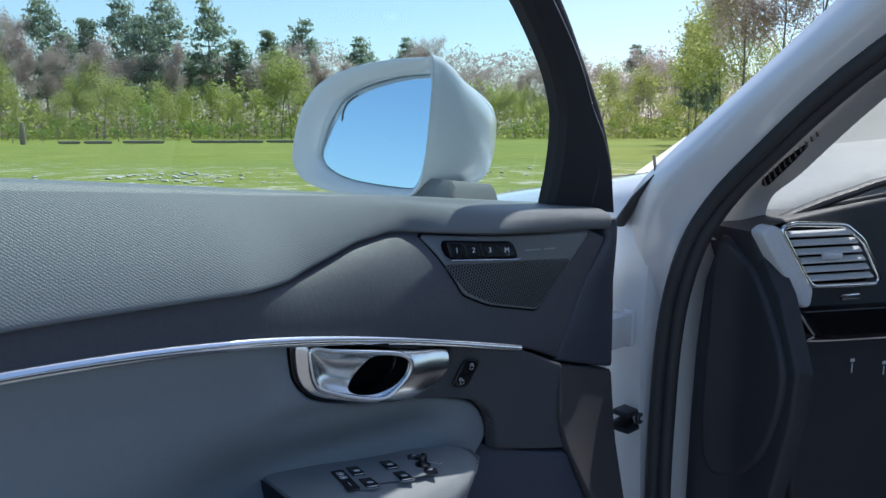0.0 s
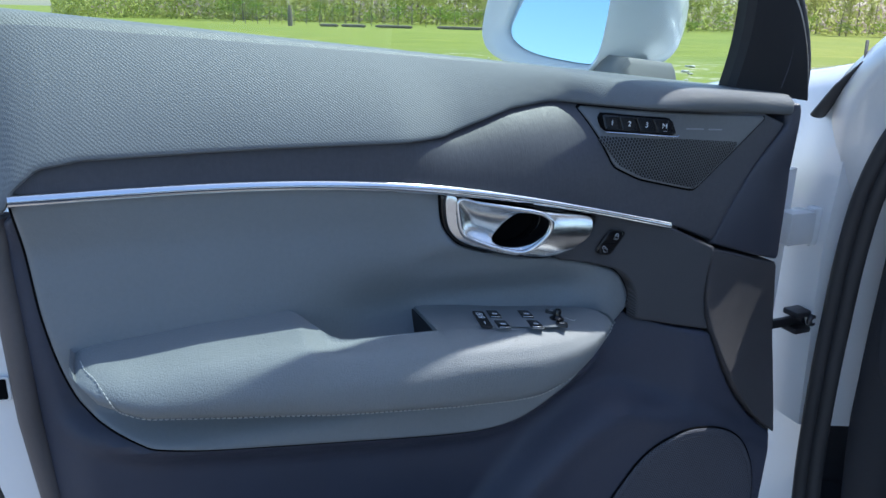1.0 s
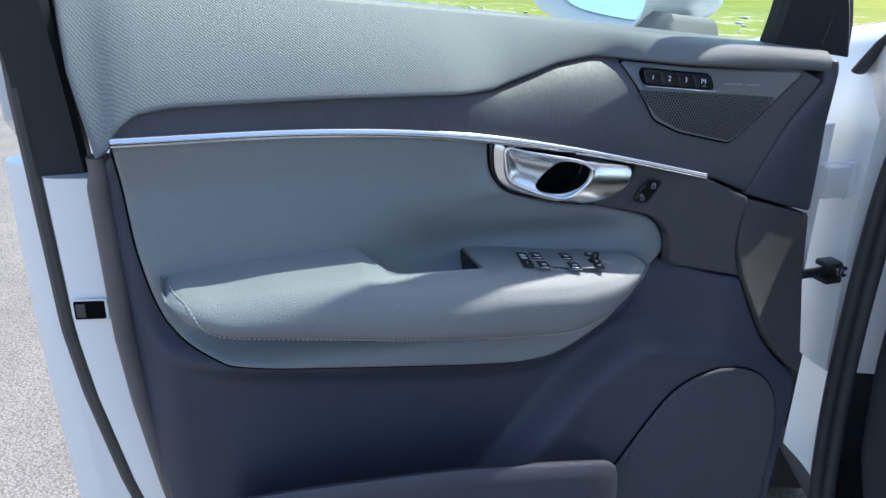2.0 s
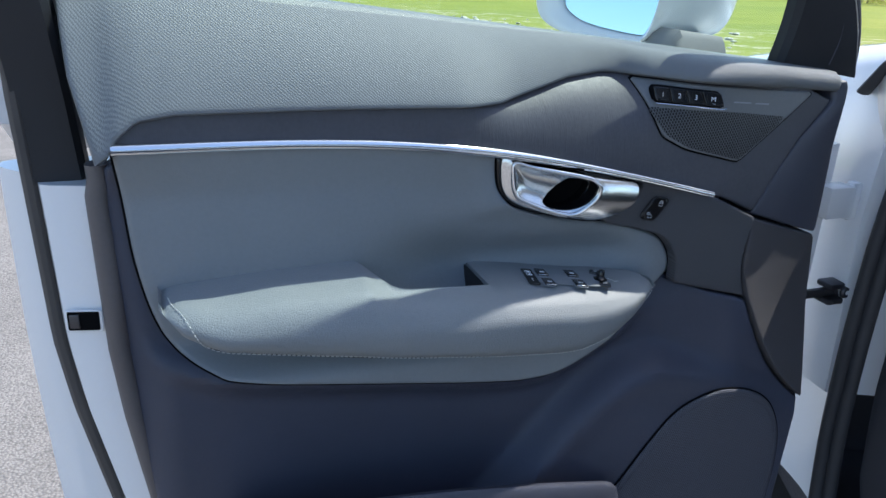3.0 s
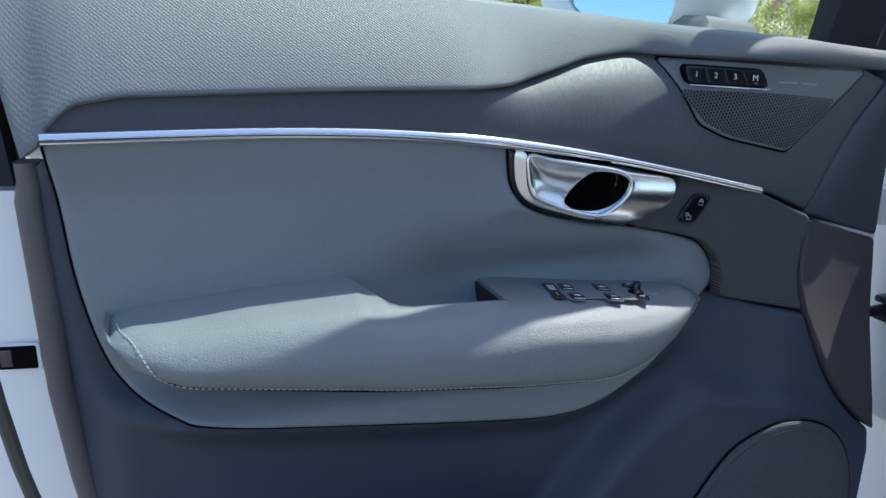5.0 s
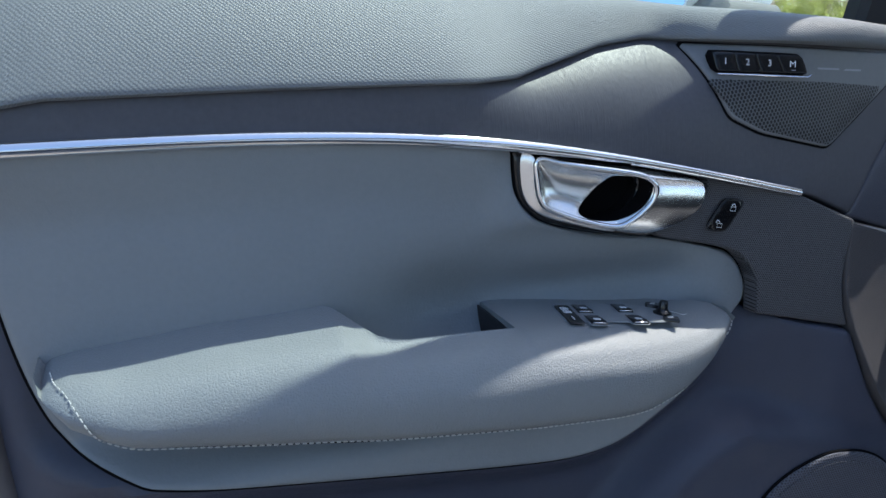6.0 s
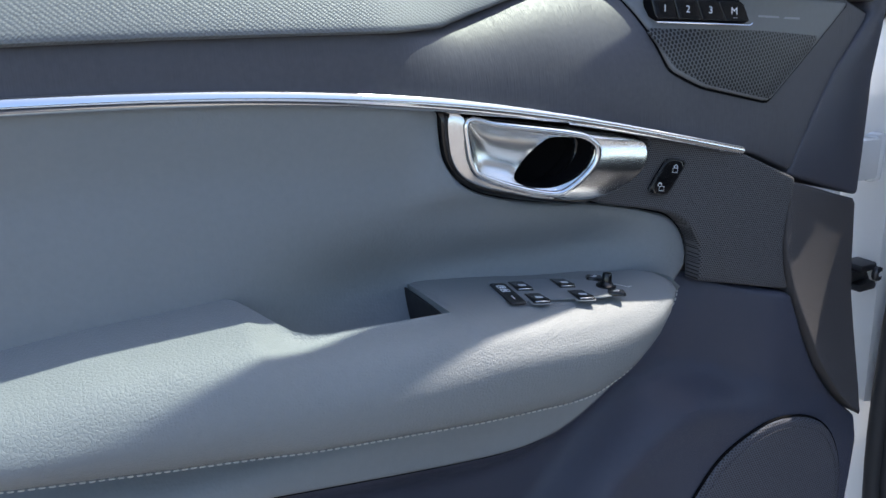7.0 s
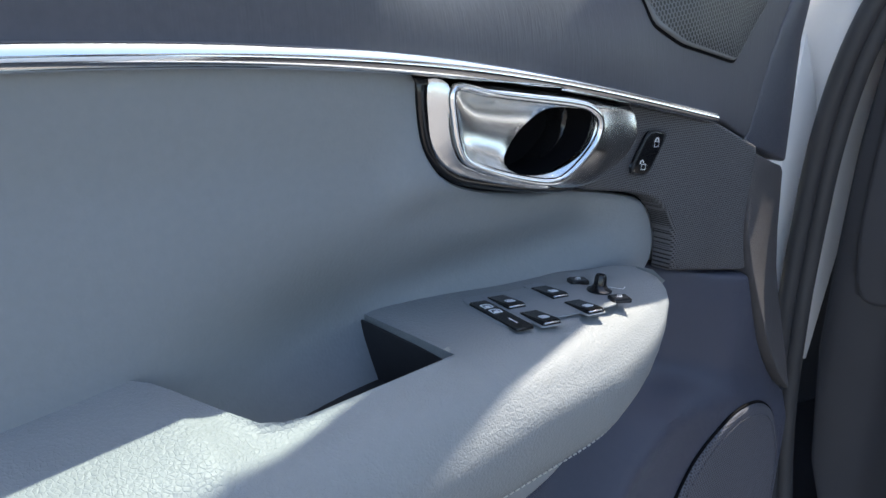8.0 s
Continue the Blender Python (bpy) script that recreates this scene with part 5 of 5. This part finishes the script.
part("firewall", block((0.06, 1.6, 0.8), Matrix.Translation(c(0.22, 0.92, 0.72)) @ Matrix.Rotation(OPEN, 4, "Z"), 0.01), M_INTERIOR, CAR)
part("far_side", block((2.6, 0.08, 0.8), Matrix.Translation(c(-1.05, 1.80, 0.72)) @ Matrix.Rotation(OPEN, 4, "Z"), 0.01), M_INTERIOR, CAR)
part("car_rear", block((0.08, 1.6, 1.3), Matrix.Translation(c(-2.4, 0.92, 1.0)) @ Matrix.Rotation(OPEN, 4, "Z"), 0.01), M_INTERIOR, CAR)
# white outer skin round the cabin
flank = rounded([(-2.95, 0.45), (-1.02, 0.42), (-1.00, 1.10), (-1.6, 1.16), (-2.85, 1.20), (-3.0, 0.9)], 0.08, 6)
for r0, nm in ((0.06, "rear_door"), (1.86, "far_flank")):
    part(nm, sheet(flank, lambda s, z, r0=r0: c(s, r0 + (0.05 * ((z - 0.8) / 0.4) ** 2) * (1 if r0 < 1 else -1), z), 0.08, 0.01, 0.05, normal=tuple(INW)), M_PAINT, CAR, "white painted body side")
tail = rounded([(0.14, 0.45), (1.80, 0.45), (1.84, 1.0), (1.70, 1.22), (0.24, 1.22), (0.10, 1.0)], 0.08, 6)
part("tailgate", sheet(tail, lambda r, z: c(-2.98 + 0.08 * ((z - 0.8) / 0.4) ** 2, r, z), 0.08, 0.01, 0.05, normal=tuple(FWD)), M_PAINT, CAR, "white painted tailgate")
for r0, r1 in ((0.12, 0.26), (1.80, 1.60)):
    part("rear_pillar", loft([[c(s + a, r + q, z) for a, q in ((-0.06, -0.02), (0.06, -0.02), (0.06, 0.03), (-0.06, 0.03))] for s, r, z in ((-2.85, r0, 1.15), (-2.7, 0.5 * (r0 + r1), 1.45), (-2.4, r1, 1.72))]), M_PAINT, CAR)
    part("middle_pillar", loft([[c(s + a, r + q, z) for a, q in ((-0.05, -0.01), (0.05, -0.01), (0.05, 0.03), (-0.05, 0.03))] for s, r, z in ((-1.10, r0, 1.05), (-1.2, 0.5 * (r0 + r1), 1.45), (-1.32, r1, 1.72))]), M_INTERIOR, CAR)
part("door_sill", block((0.95, 0.09, 0.12), Matrix.Translation(c(-0.58, 0.09, 0.35)) @ Matrix.Rotation(OPEN, 4, "Z"), 0.02), M_PAINT, CAR, "white door sill")
for s, r in ((0.58, 0.16), (-2.35, 0.16), (0.58, 1.72), (-2.35, 1.72)):
    rings = [[c(s + rad * math.cos(a), r + w, 0.375 + rad * math.sin(a)) for a in np.linspace(0, 2 * math.pi, 24, endpoint=False)] for w, rad in ((-0.11, 0.25), (-0.125, 0.30), (-0.11, 0.362), (-0.06, 0.375), (0.06, 0.375), (0.11, 0.362), (0.11, 0.25))]
    wh = part("wheel", loft(rings), M_RUBBER, CAR, "black tyre")
    part("wheel_rim", loft([[c(s + rad * math.cos(a), r + w, 0.375 + rad * math.sin(a)) for a in np.linspace(0, 2 * math.pi, 24, endpoint=False)] for w, rad in ((-0.10, 0.25), (-0.09, 0.2), (-0.10, 0.06))]), M_SATIN, wh)


# ---- outdoors ----
EYE0, AHEAD = Vector((-0.283, -0.575, 0.0)), 49.1


def out_at(bearing, d, z=0.0):
    """A place d metres off at so many degrees to the left of the first line of sight."""
    a = radians(AHEAD + bearing)
    return EYE0 + Vector((math.cos(a), math.sin(a), 0)) * d + Vector((0, 0, z))


def ground_material():
    m = bpy.data.materials.new("asphalt gravel and meadow")
    m.use_nodes = True
    nt = m.node_tree
    n, ln = nt.nodes, nt.links.new
    p = n["Principled BSDF"]
    tc = n.new("ShaderNodeTexCoord")

    def noise_tex(scale, detail=4.0, rough=0.55):
        t = n.new("ShaderNodeTexNoise")
        t.inputs["Scale"].default_value, t.inputs["Detail"].default_value, t.inputs["Roughness"].default_value = scale, detail, rough
        ln(tc.outputs["Object"], t.inputs["Vector"])
        return t.outputs["Fac"]

    def ramp(fac, stops):
        r = n.new("ShaderNodeValToRGB")
        el = r.color_ramp.elements
        while len(el) < len(stops):
            el.new(0.5)
        for e, (pos, col) in zip(el, stops):
            e.position, e.color = pos, (*col, 1)
        ln(fac, r.inputs["Fac"])
        return r.outputs["Color"]

    def mix(fac, a, b):
        q = n.new("ShaderNodeMix")
        q.data_type = "RGBA"
        ln(fac, q.inputs["Factor"])
        ln(a, q.inputs["A"])
        ln(b, q.inputs["B"])
        return q.outputs["Result"]

    def calc(op, a, b):
        q = n.new("ShaderNodeMath")
        q.operation = op
        for k, v in enumerate((a, b)):
            if isinstance(v, (int, float)):
                q.inputs[k].default_value = v
            else:
                ln(v, q.inputs[k])
        return q.outputs[0]

    def step(v, lo, hi):
        r = n.new("ShaderNodeMapRange")
        r.interpolation_type = "SMOOTHSTEP"
        r.inputs["From Min"].default_value, r.inputs["From Max"].default_value = lo, hi
        ln(v, r.inputs["Value"])
        return r.outputs[0]
    grit = n.new("ShaderNodeTexVoronoi")
    grit.inputs["Scale"].default_value = 130
    ln(tc.outputs["Object"], grit.inputs["Vector"])
    asphalt = ramp(calc("ADD", calc("MULTIPLY", grit.outputs["Distance"], 0.55), calc("MULTIPLY", noise_tex(3.0), 0.5)), [(0.18, (0.34, 0.32, 0.30)), (0.55, (0.20, 0.185, 0.175)), (0.9, (0.10, 0.095, 0.09))])
    gravel = ramp(noise_tex(5.0, 8.0, 0.75), [(0.32, (0.30, 0.26, 0.17)), (0.5, (0.50, 0.45, 0.34)), (0.68, (0.66, 0.62, 0.53))])
    grass = ramp(noise_tex(0.35, 8.0, 0.7), [(0.30, (0.14, 0.175, 0.012)), (0.5, (0.21, 0.245, 0.020)), (0.7, (0.30, 0.29, 0.05))])
    field = ramp(noise_tex(0.06, 6.0, 0.65), [(0.35, (0.15, 0.20, 0.016)), (0.6, (0.22, 0.25, 0.026)), (0.75, (0.30, 0.28, 0.06))])
    grass = mix(step(noise_tex(0.05), 0.4, 0.6), grass, field)
    sep = n.new("ShaderNodeSeparateXYZ")
    ln(tc.outputs["Object"], sep.inputs[0])
    a = radians(AHEAD)
    far = calc("ADD", calc("MULTIPLY", sep.outputs["X"], math.cos(a)), calc("MULTIPLY", sep.outputs["Y"], math.sin(a)))
    far = calc("ADD", far, calc("MULTIPLY", calc("SUBTRACT", noise_tex(0.22, 6.0, 0.65), 0.5), 13.0))
    patches = step(noise_tex(0.9, 8.0, 0.8), 0.50, 0.62)
    stony = calc("MULTIPLY", calc("SUBTRACT", 1.0, step(far, 21.0, 29.0)), calc("MAXIMUM", patches, calc("SUBTRACT", 1.0, step(far, 9.0, 15.0))))
    col = mix(stony, grass, gravel)
    col = mix(calc("SUBTRACT", 1.0, step(far, 7.2, 8.4)), col, asphalt)
    ln(col, p.inputs["Base Color"])
    p.inputs["Roughness"].default_value = 0.9
    b = n.new("ShaderNodeBump")
    b.inputs["Distance"].default_value = 0.004
    ln(grit.outputs["Distance"], b.inputs["Height"])
    ln(b.outputs[0], p.inputs["Normal"])
    return m


bm = bmesh.new()
bmesh.ops.create_grid(bm, x_segments=60, y_segments=60, size=3000)
for v in bm.verts:
    d = v.co.length
    v.co *= (d / 4243.0) ** 1.6 if d > 0 else 1
tagged(finish("ground", bm, ground_material()), "pale asphalt giving way to gravel and a spring meadow", "ground", kind="structure")


def leaf_material(name, a, b, glow=0.35):
    m = bpy.data.materials.new(name)
    m.use_nodes = True
    nt = m.node_tree
    n, ln = nt.nodes, nt.links.new
    p = n["Principled BSDF"]
    geo, oi = n.new("ShaderNodeNewGeometry"), n.new("ShaderNodeObjectInfo")
    mx = n.new("ShaderNodeMix")
    mx.data_type = "RGBA"
    mx.inputs["A"].default_value, mx.inputs["B"].default_value = (*a, 1), (*b, 1)
    av = n.new("ShaderNodeMath")
    av.operation = "MULTIPLY_ADD"
    av.inputs[1].default_value = 0.6
    ln(geo.outputs["Random Per Island"], av.inputs[0])
    sc = n.new("ShaderNodeMath")
    sc.operation = "MULTIPLY"
    sc.inputs[1].default_value = 0.4
    ln(oi.outputs["Random"], sc.inputs[0])
    ln(sc.outputs[0], av.inputs[2])
    ln(av.outputs[0], mx.inputs["Factor"])
    ln(mx.outputs["Result"], p.inputs["Base Color"])
    p.inputs["Roughness"].default_value = 0.7
    tr, ms = n.new("ShaderNodeBsdfTranslucent"), n.new("ShaderNodeMixShader")
    ln(mx.outputs["Result"], tr.inputs["Color"])
    ms.inputs[0].default_value = glow
    ln(p.outputs[0], ms.inputs[1])
    ln(tr.outputs[0], ms.inputs[2])
    ln(ms.outputs[0], n["Material Output"].inputs["Surface"])
    return m


M_BARK = surface("grey brown bark", (0.22, 0.18, 0.15), 0.9, var=0.3, var_scale=1.0, fine=0.2, fine_scale=9)
M_TWIG = leaf_material("budding brown twigs", (0.50, 0.40, 0.36), (0.66, 0.56, 0.52), 0.72)
M_NEEDLE = leaf_material("dark pine needles", (0.27, 0.33, 0.23), (0.40, 0.46, 0.34), 0.72)
M_SPRING = leaf_material("fresh yellow green leaves", (0.37, 0.41, 0.12), (0.58, 0.58, 0.24), 0.70)
M_BUSH = leaf_material("bright green leaves", (0.16, 0.27, 0.03), (0.27, 0.38, 0.06), 0.45)
rng = np.random.default_rng(7)


def tubes(lines, sides=5):
    """Tapered limbs: each line is a start, an end and two radii."""
    vs, fs = [], []
    for a, b, ra, rb in lines:
        a, b = np.array(a, float), np.array(b, float)
        d = (b - a) / max(np.linalg.norm(b - a), 1e-6)
        u = np.cross(d, (0.3, 0.9, 0.2))
        u /= np.linalg.norm(u)
        w = np.cross(d, u)
        k = len(vs)
        for q, r in ((a, ra), (b, rb)):
            vs += [tuple(q + r * (math.cos(2 * math.pi * i / sides) * u + math.sin(2 * math.pi * i / sides) * w)) for i in range(sides)]
        fs += [(k + i, k + (i + 1) % sides, k + sides + (i + 1) % sides, k + sides + i) for i in range(sides)]
    return vs, fs


def flakes(centres, size, tall=1.0):
    """Small bent leaf sprays, two triangles each, turned at random."""
    n = len(centres)
    cs = np.array(centres)
    s = size * rng.uniform(0.6, 1.4, (n, 1))
    u = rng.normal(size=(n, 3))
    u /= np.linalg.norm(u, axis=1)[:, None]
    w = rng.normal(size=(n, 3))
    w -= (w * u).sum(1)[:, None] * u
    w /= np.linalg.norm(w, axis=1)[:, None]
    v = np.cross(u, w)
    quad = np.stack([cs - u * s, cs + w * s * 0.55 * tall + v * s * 0.25, cs + u * s, cs - w * s * 0.55 * tall + v * s * 0.25], 1).reshape(-1, 3)
    fs = []
    for i in range(n):
        fs += [(4 * i, 4 * i + 1, 4 * i + 2), (4 * i, 4 * i + 2, 4 * i + 3)]
    return quad.tolist(), fs


def raw(name, vs, fs, material, parent):
    me = bpy.data.meshes.new(name)
    me.from_pydata(vs, [], fs)
    me.materials.append(material)
    ob = new(name, me)
    ob.parent = parent
    return ob


def limbs(h, spread, levels, start=0.25, rise=0.9):
    """Forking limbs of a leafless tree: the lines and the tips."""
    lines, tips = [], []

    def grow(p, d, length, r, level):
        steps = 3
        for _ in range(steps):
            d2 = d + rng.normal(size=3) * 0.10
            d2[2] += 0.06
            d2 /= np.linalg.norm(d2)
            q = p + d2 * length / steps
            lines.append((p, q, r, r * 0.82))
            p, d, r = q, d2, r * 0.82
            if level > 0:
                for _ in range(2 if level > 1 else 2):
                    side = rng.normal(size=3)
                    side[2] = abs(side[2]) * rise
                    e = d * 0.55 + side / np.linalg.norm(side) * spread
                    grow(p, e / np.linalg.norm(e), length * rng.uniform(0.42, 0.62), r * 0.5, level - 1)
        tips.append(p)
    base = np.array((0, 0, h * start))
    lines.append((np.zeros(3), base, h * 0.010, h * 0.008))
    grow(base, np.array((0.0, 0.0, 1.0)), h * (1 - start) * 0.75, h * 0.0075, levels)
    return lines, tips


TREE_TAGS = {"pine_tree": ("tall dark green pine tree at the wood's edge", "pine tree", "pines"),
             "bare_tree": ("leafless brown tree in bud at the wood's edge", "tree", "bare trees"),
             "spring_tree": ("tree with sparse fresh yellow green leaves", "tree", "spring trees"),
             "bush": ("bright green bush on the meadow", "bush", "bushes")}


def thing(name):
    lab, cat, grp = TREE_TAGS[name]
    return tagged(new(name), lab, cat, grp)


def pine(h, lean=0.0, gaps=0.25):
    ob = thing("pine_tree")
    lines, cl = [((0, 0, 0), (0, 0, h * 0.5), h * 0.010, h * 0.007), ((0, 0, h * 0.5), (lean, 0, h), h * 0.007, h * 0.002)], []
    z = h * 0.30
    while z < h * 0.985:
        f = (z / h - 0.30) / 0.70
        for _ in range(6):
            if rng.random() < gaps:
                continue
            reach = h * (0.04 + 0.17 * math.sin(math.pi * (0.22 + 0.74 * f)) ** 1.2) * rng.uniform(0.45, 1.2)
            a = rng.uniform(0, 2 * math.pi)
            q = np.array((math.cos(a) * reach, math.sin(a) * reach, z + reach * rng.uniform(-0.05, 0.30)))
            lines.append((np.array((lean * f, 0, z)), q, h * 0.004, h * 0.001))
            for t in np.linspace(0.35, 1.0, 5):
                base = np.array((0, 0, z)) * (1 - t) + q * t
                cl += [base + rng.normal(size=3) * (0.030 * h, 0.030 * h, 0.014 * h) for _ in range(9)]
        z += h * rng.uniform(0.035, 0.07)
    raw("trunk", *tubes(lines), M_BARK, ob)
    raw("crown", *flakes(cl, h * 0.020, 0.7), M_NEEDLE, ob)
    return ob


def bare(h, levels=3):
    ob = thing("bare_tree")
    lines, tips = limbs(h, 0.75, levels)
    raw("trunk", *tubes(lines, 4), M_BARK, ob)
    cl = [np.array(t) + rng.normal(size=3) * h * 0.03 for t in tips for _ in range(26)]
    raw("crown", *flakes(cl, h * 0.014, 0.3), M_TWIG, ob)
    return ob


def spring(h, dense=60, name="spring_tree", mat=None, levels=2, start=0.2, size=0.016, puff=0.06):
    ob = thing(name)
    lines, tips = limbs(h, 0.8, levels, start)
    raw("trunk", *tubes(lines, 4), M_BARK, ob)
    cl = [np.array(t) + rng.normal(size=3) * h * puff for t in tips for _ in range(dense)]
    raw("crown", *flakes(cl, h * size, 0.8), mat or M_SPRING, ob)
    return ob


PINES = [pine(16), pine(16, 0.5, 0.35), pine(16, -0.3, 0.15)]
BARES = [bare(14), bare(14), bare(14)]
SPRINGS = [spring(12), spring(12, 75), spring(12, 45)]
BUSHES = [spring(4, 70, "bush", M_BUSH, 1, 0.08, 0.03, 0.10), spring(4, 60, "bush", M_BUSH, 1, 0.05, 0.03, 0.12)]
used = set()


def plant(kinds, native, px, d, height, wide=1.0):
    """Stands a tree at a bearing given by the tangent px / 1328 to the right of the first line of sight."""
    src = kinds[int(rng.integers(len(kinds)))]
    s = 0.86 * height / native
    m = Matrix.Translation(out_at(-math.degrees(math.atan(px / 1328)), d)) @ pose(0, 0, 0, 0, 0, float(rng.uniform(0, 360))) @ Matrix.Diagonal((s * wide, s * wide, s, 1))
    if src in used:
        return copy_thing(src, m)
    used.add(src)
    src.matrix_basis = m
    return src


for px, h in ((-687, 23.5), (-612, 20.5), (-550, 20.0), (-478, 19.0), (-404, 18.3), (-354, 16.8), (-300, 16.4), (-240, 16.0), (-142, 14.5), (-62, 13.8), (334, 13.6), (-650, 15.5), (-515, 16.0), (-780, 16), (-440, 15.0), (-20, 12.5)):
    plant(PINES, 16, px, rng.uniform(118, 132), h, rng.uniform(0.75, 1.0))
plant(PINES, 16, 428, 95, 14.0, 0.9)
plant(PINES, 16, 460, 90, 12.0, 0.9)
for i in range(46):
    px = -860 + 1300 * i / 45 + rng.uniform(-12, 12)
    plant(BARES, 14, px, rng.uniform(108, 128), rng.uniform(10.5, 15.0) - 0.0022 * (px + 400), rng.uniform(0.8, 1.1))
for i in range(62):
    px = -860 + 1330 * i / 61 + rng.uniform(-14, 14)
    plant(SPRINGS, 12, px, rng.uniform(92, 110), rng.uniform(5.5, 12.5), rng.uniform(0.8, 1.2))
for px, d, h in ((440, 62, 12.0), (480, 58, 13.5), (520, 60, 15.0), (560, 60, 14.0), (610, 55, 14.0)):
    plant(SPRINGS, 12, px, d, h, 0.9)
for px, d, h in ((520, 50, 17.5), (585, 48, 19.0), (640, 46, 19.0), (690, 50, 20.0)):
    plant(BARES, 14, px, d, h, 0.9)
plant(BUSHES, 4, -516, 66, 3.3, 1.0)
for i in range(30):
    px = -850 + 1290 * i / 29 + rng.uniform(-15, 15)
    plant(BUSHES, 4, px, rng.uniform(84, 96), rng.uniform(1.6, 3.6), rng.uniform(1.2, 2.2))

# far woods behind the named trees
cl = []
for i in range(80000):
    px = rng.uniform(-1300, 1000)
    d = rng.uniform(132, 160)
    cl.append(out_at(-math.degrees(math.atan(px / 1328)), d, (14.0 + 1.6 * math.sin(px * 0.02) + 1.1 * math.sin(px * 0.057) - 0.0030 * px) * rng.random() ** 1.6))
woods = new("far_woods")
tagged(woods, "grey brown woodland in bud beyond the meadow", "woodland", kind="stuff")
raw("thicket", *flakes(cl, 0.40, 0.6), M_TWIG, woods)

cl = []
for i in range(26000):
    px = rng.uniform(-1300, 1100)
    d = rng.uniform(98, 126)
    cl.append(out_at(-math.degrees(math.atan(px / 1328)), d, (5.2 + 1.8 * math.sin(px * 0.031) + 1.2 * math.sin(px * 0.011)) * rng.random() ** 1.2))
scrub = new("undergrowth")
tagged(scrub, "fresh green undergrowth along the wood's edge", "undergrowth", kind="stuff")
raw("leaves", *flakes(cl, 0.32, 0.8), M_SPRING, scrub)

# stones and gravel between asphalt and meadow
M_STONE = surface("pale field stone", (0.60, 0.57, 0.51), 0.9, var=0.25, var_scale=2.0, fine=0.2, fine_scale=40, bumps=(("noise", 25, 12.0),))


def stone(r):
    bm = bmesh.new()
    bmesh.ops.create_icosphere(bm, subdivisions=2, radius=r)
    off = Vector(rng.uniform(-50, 50, 3))
    for v in bm.verts:
        v.co *= 0.8 + 0.55 * noise.noise(v.co / r * 1.1 + off)
        v.co.z = max(v.co.z * 0.62, -0.3 * r)
    return bm


rocks = []
for i in range(4):
    st = finish("stone", stone(0.22), M_STONE, None, "", 60)
    tagged(st, "pale grey field stone lying on gravel", "stone", "stones on the gravel")
    rocks.append(st)
fresh = set()
for i in range(200):
    px = rng.uniform(-840, 420)
    d = rng.uniform(15.0, 24.5)
    if rng.random() < 0.45:
        px, d = rng.normal(-470, 60), rng.normal(20.5, 1.2)
    src = rocks[i % 4]
    s = float(rng.uniform(0.25, 1.0)) ** 1.3
    m = Matrix.Translation(out_at(-math.degrees(math.atan(px / 1328)), d, 0.03 * s)) @ pose(0, 0, 0, 0, 0, float(rng.uniform(0, 360))) @ Matrix.Diagonal((s, s, s * 0.8, 1))
    if src in fresh:
        copy_thing(src, m)
    else:
        fresh.add(src)
        src.matrix_basis = m

# wire fence, timber and a barrel at the far side of the meadow
M_WOOD = surface("weathered timber", (0.24, 0.20, 0.165), 0.9, var=0.3, var_scale=3)
fence = tagged(new("fence"), "thin wire fence with grey posts across the meadow", "fence")
fp = []
for i in range(26):
    px = -860 + 26.5 * i
    p = out_at(-math.degrees(math.atan(px / 1328)), 74)
    fp.append(p)
    raw("post", *tubes([(p, p + Vector((0, 0, 1.7)), 0.028, 0.025)], 6), M_WOOD, fence)
for z in (0.5, 0.9, 1.3, 1.65):
    raw("wire", *tubes([(a + Vector((0, 0, z)), b + Vector((0, 0, z)), 0.008, 0.008) for a, b in zip(fp, fp[1:])], 4), M_STEEL, fence)
for px, w in ((-525, 3.6), (-400, 4.2), (-345, 3.0), (-262, 5.0), (-655, 1.8), (-605, 2.4)):
    p = out_at(-math.degrees(math.atan(px / 1328)), 69)
    lg = loft([[p + Vector((math.cos(a) * 0.14 * k, 0, 0.12 + math.sin(a) * 0.14 * k)) + Vector((-0.66, 0.75, 0)).normalized() * w * (t - 0.5) for a in np.linspace(0, 2 * math.pi, 8, endpoint=False)] for t, k in ((0, 0.7), (0.1, 1), (0.9, 0.95), (1, 0.6))])
    tagged(finish("log", lg, M_WOOD), "dark felled log lying in the grass", "log", "logs along the fence")
p = out_at(-math.degrees(math.atan(-736 / 1328)), 68)
br = loft([[p + Vector((math.cos(a) * r, math.sin(a) * r, z)) for a in np.linspace(0, 2 * math.pi, 12, endpoint=False)] for z, r in ((0, 0.20), (0.5, 0.22), (1.2, 0.19), (1.7, 0.11), (1.75, 0.02))])
tagged(finish("wooden_post", br, M_WOOD), "stout grey wooden post beside the fence", "post")
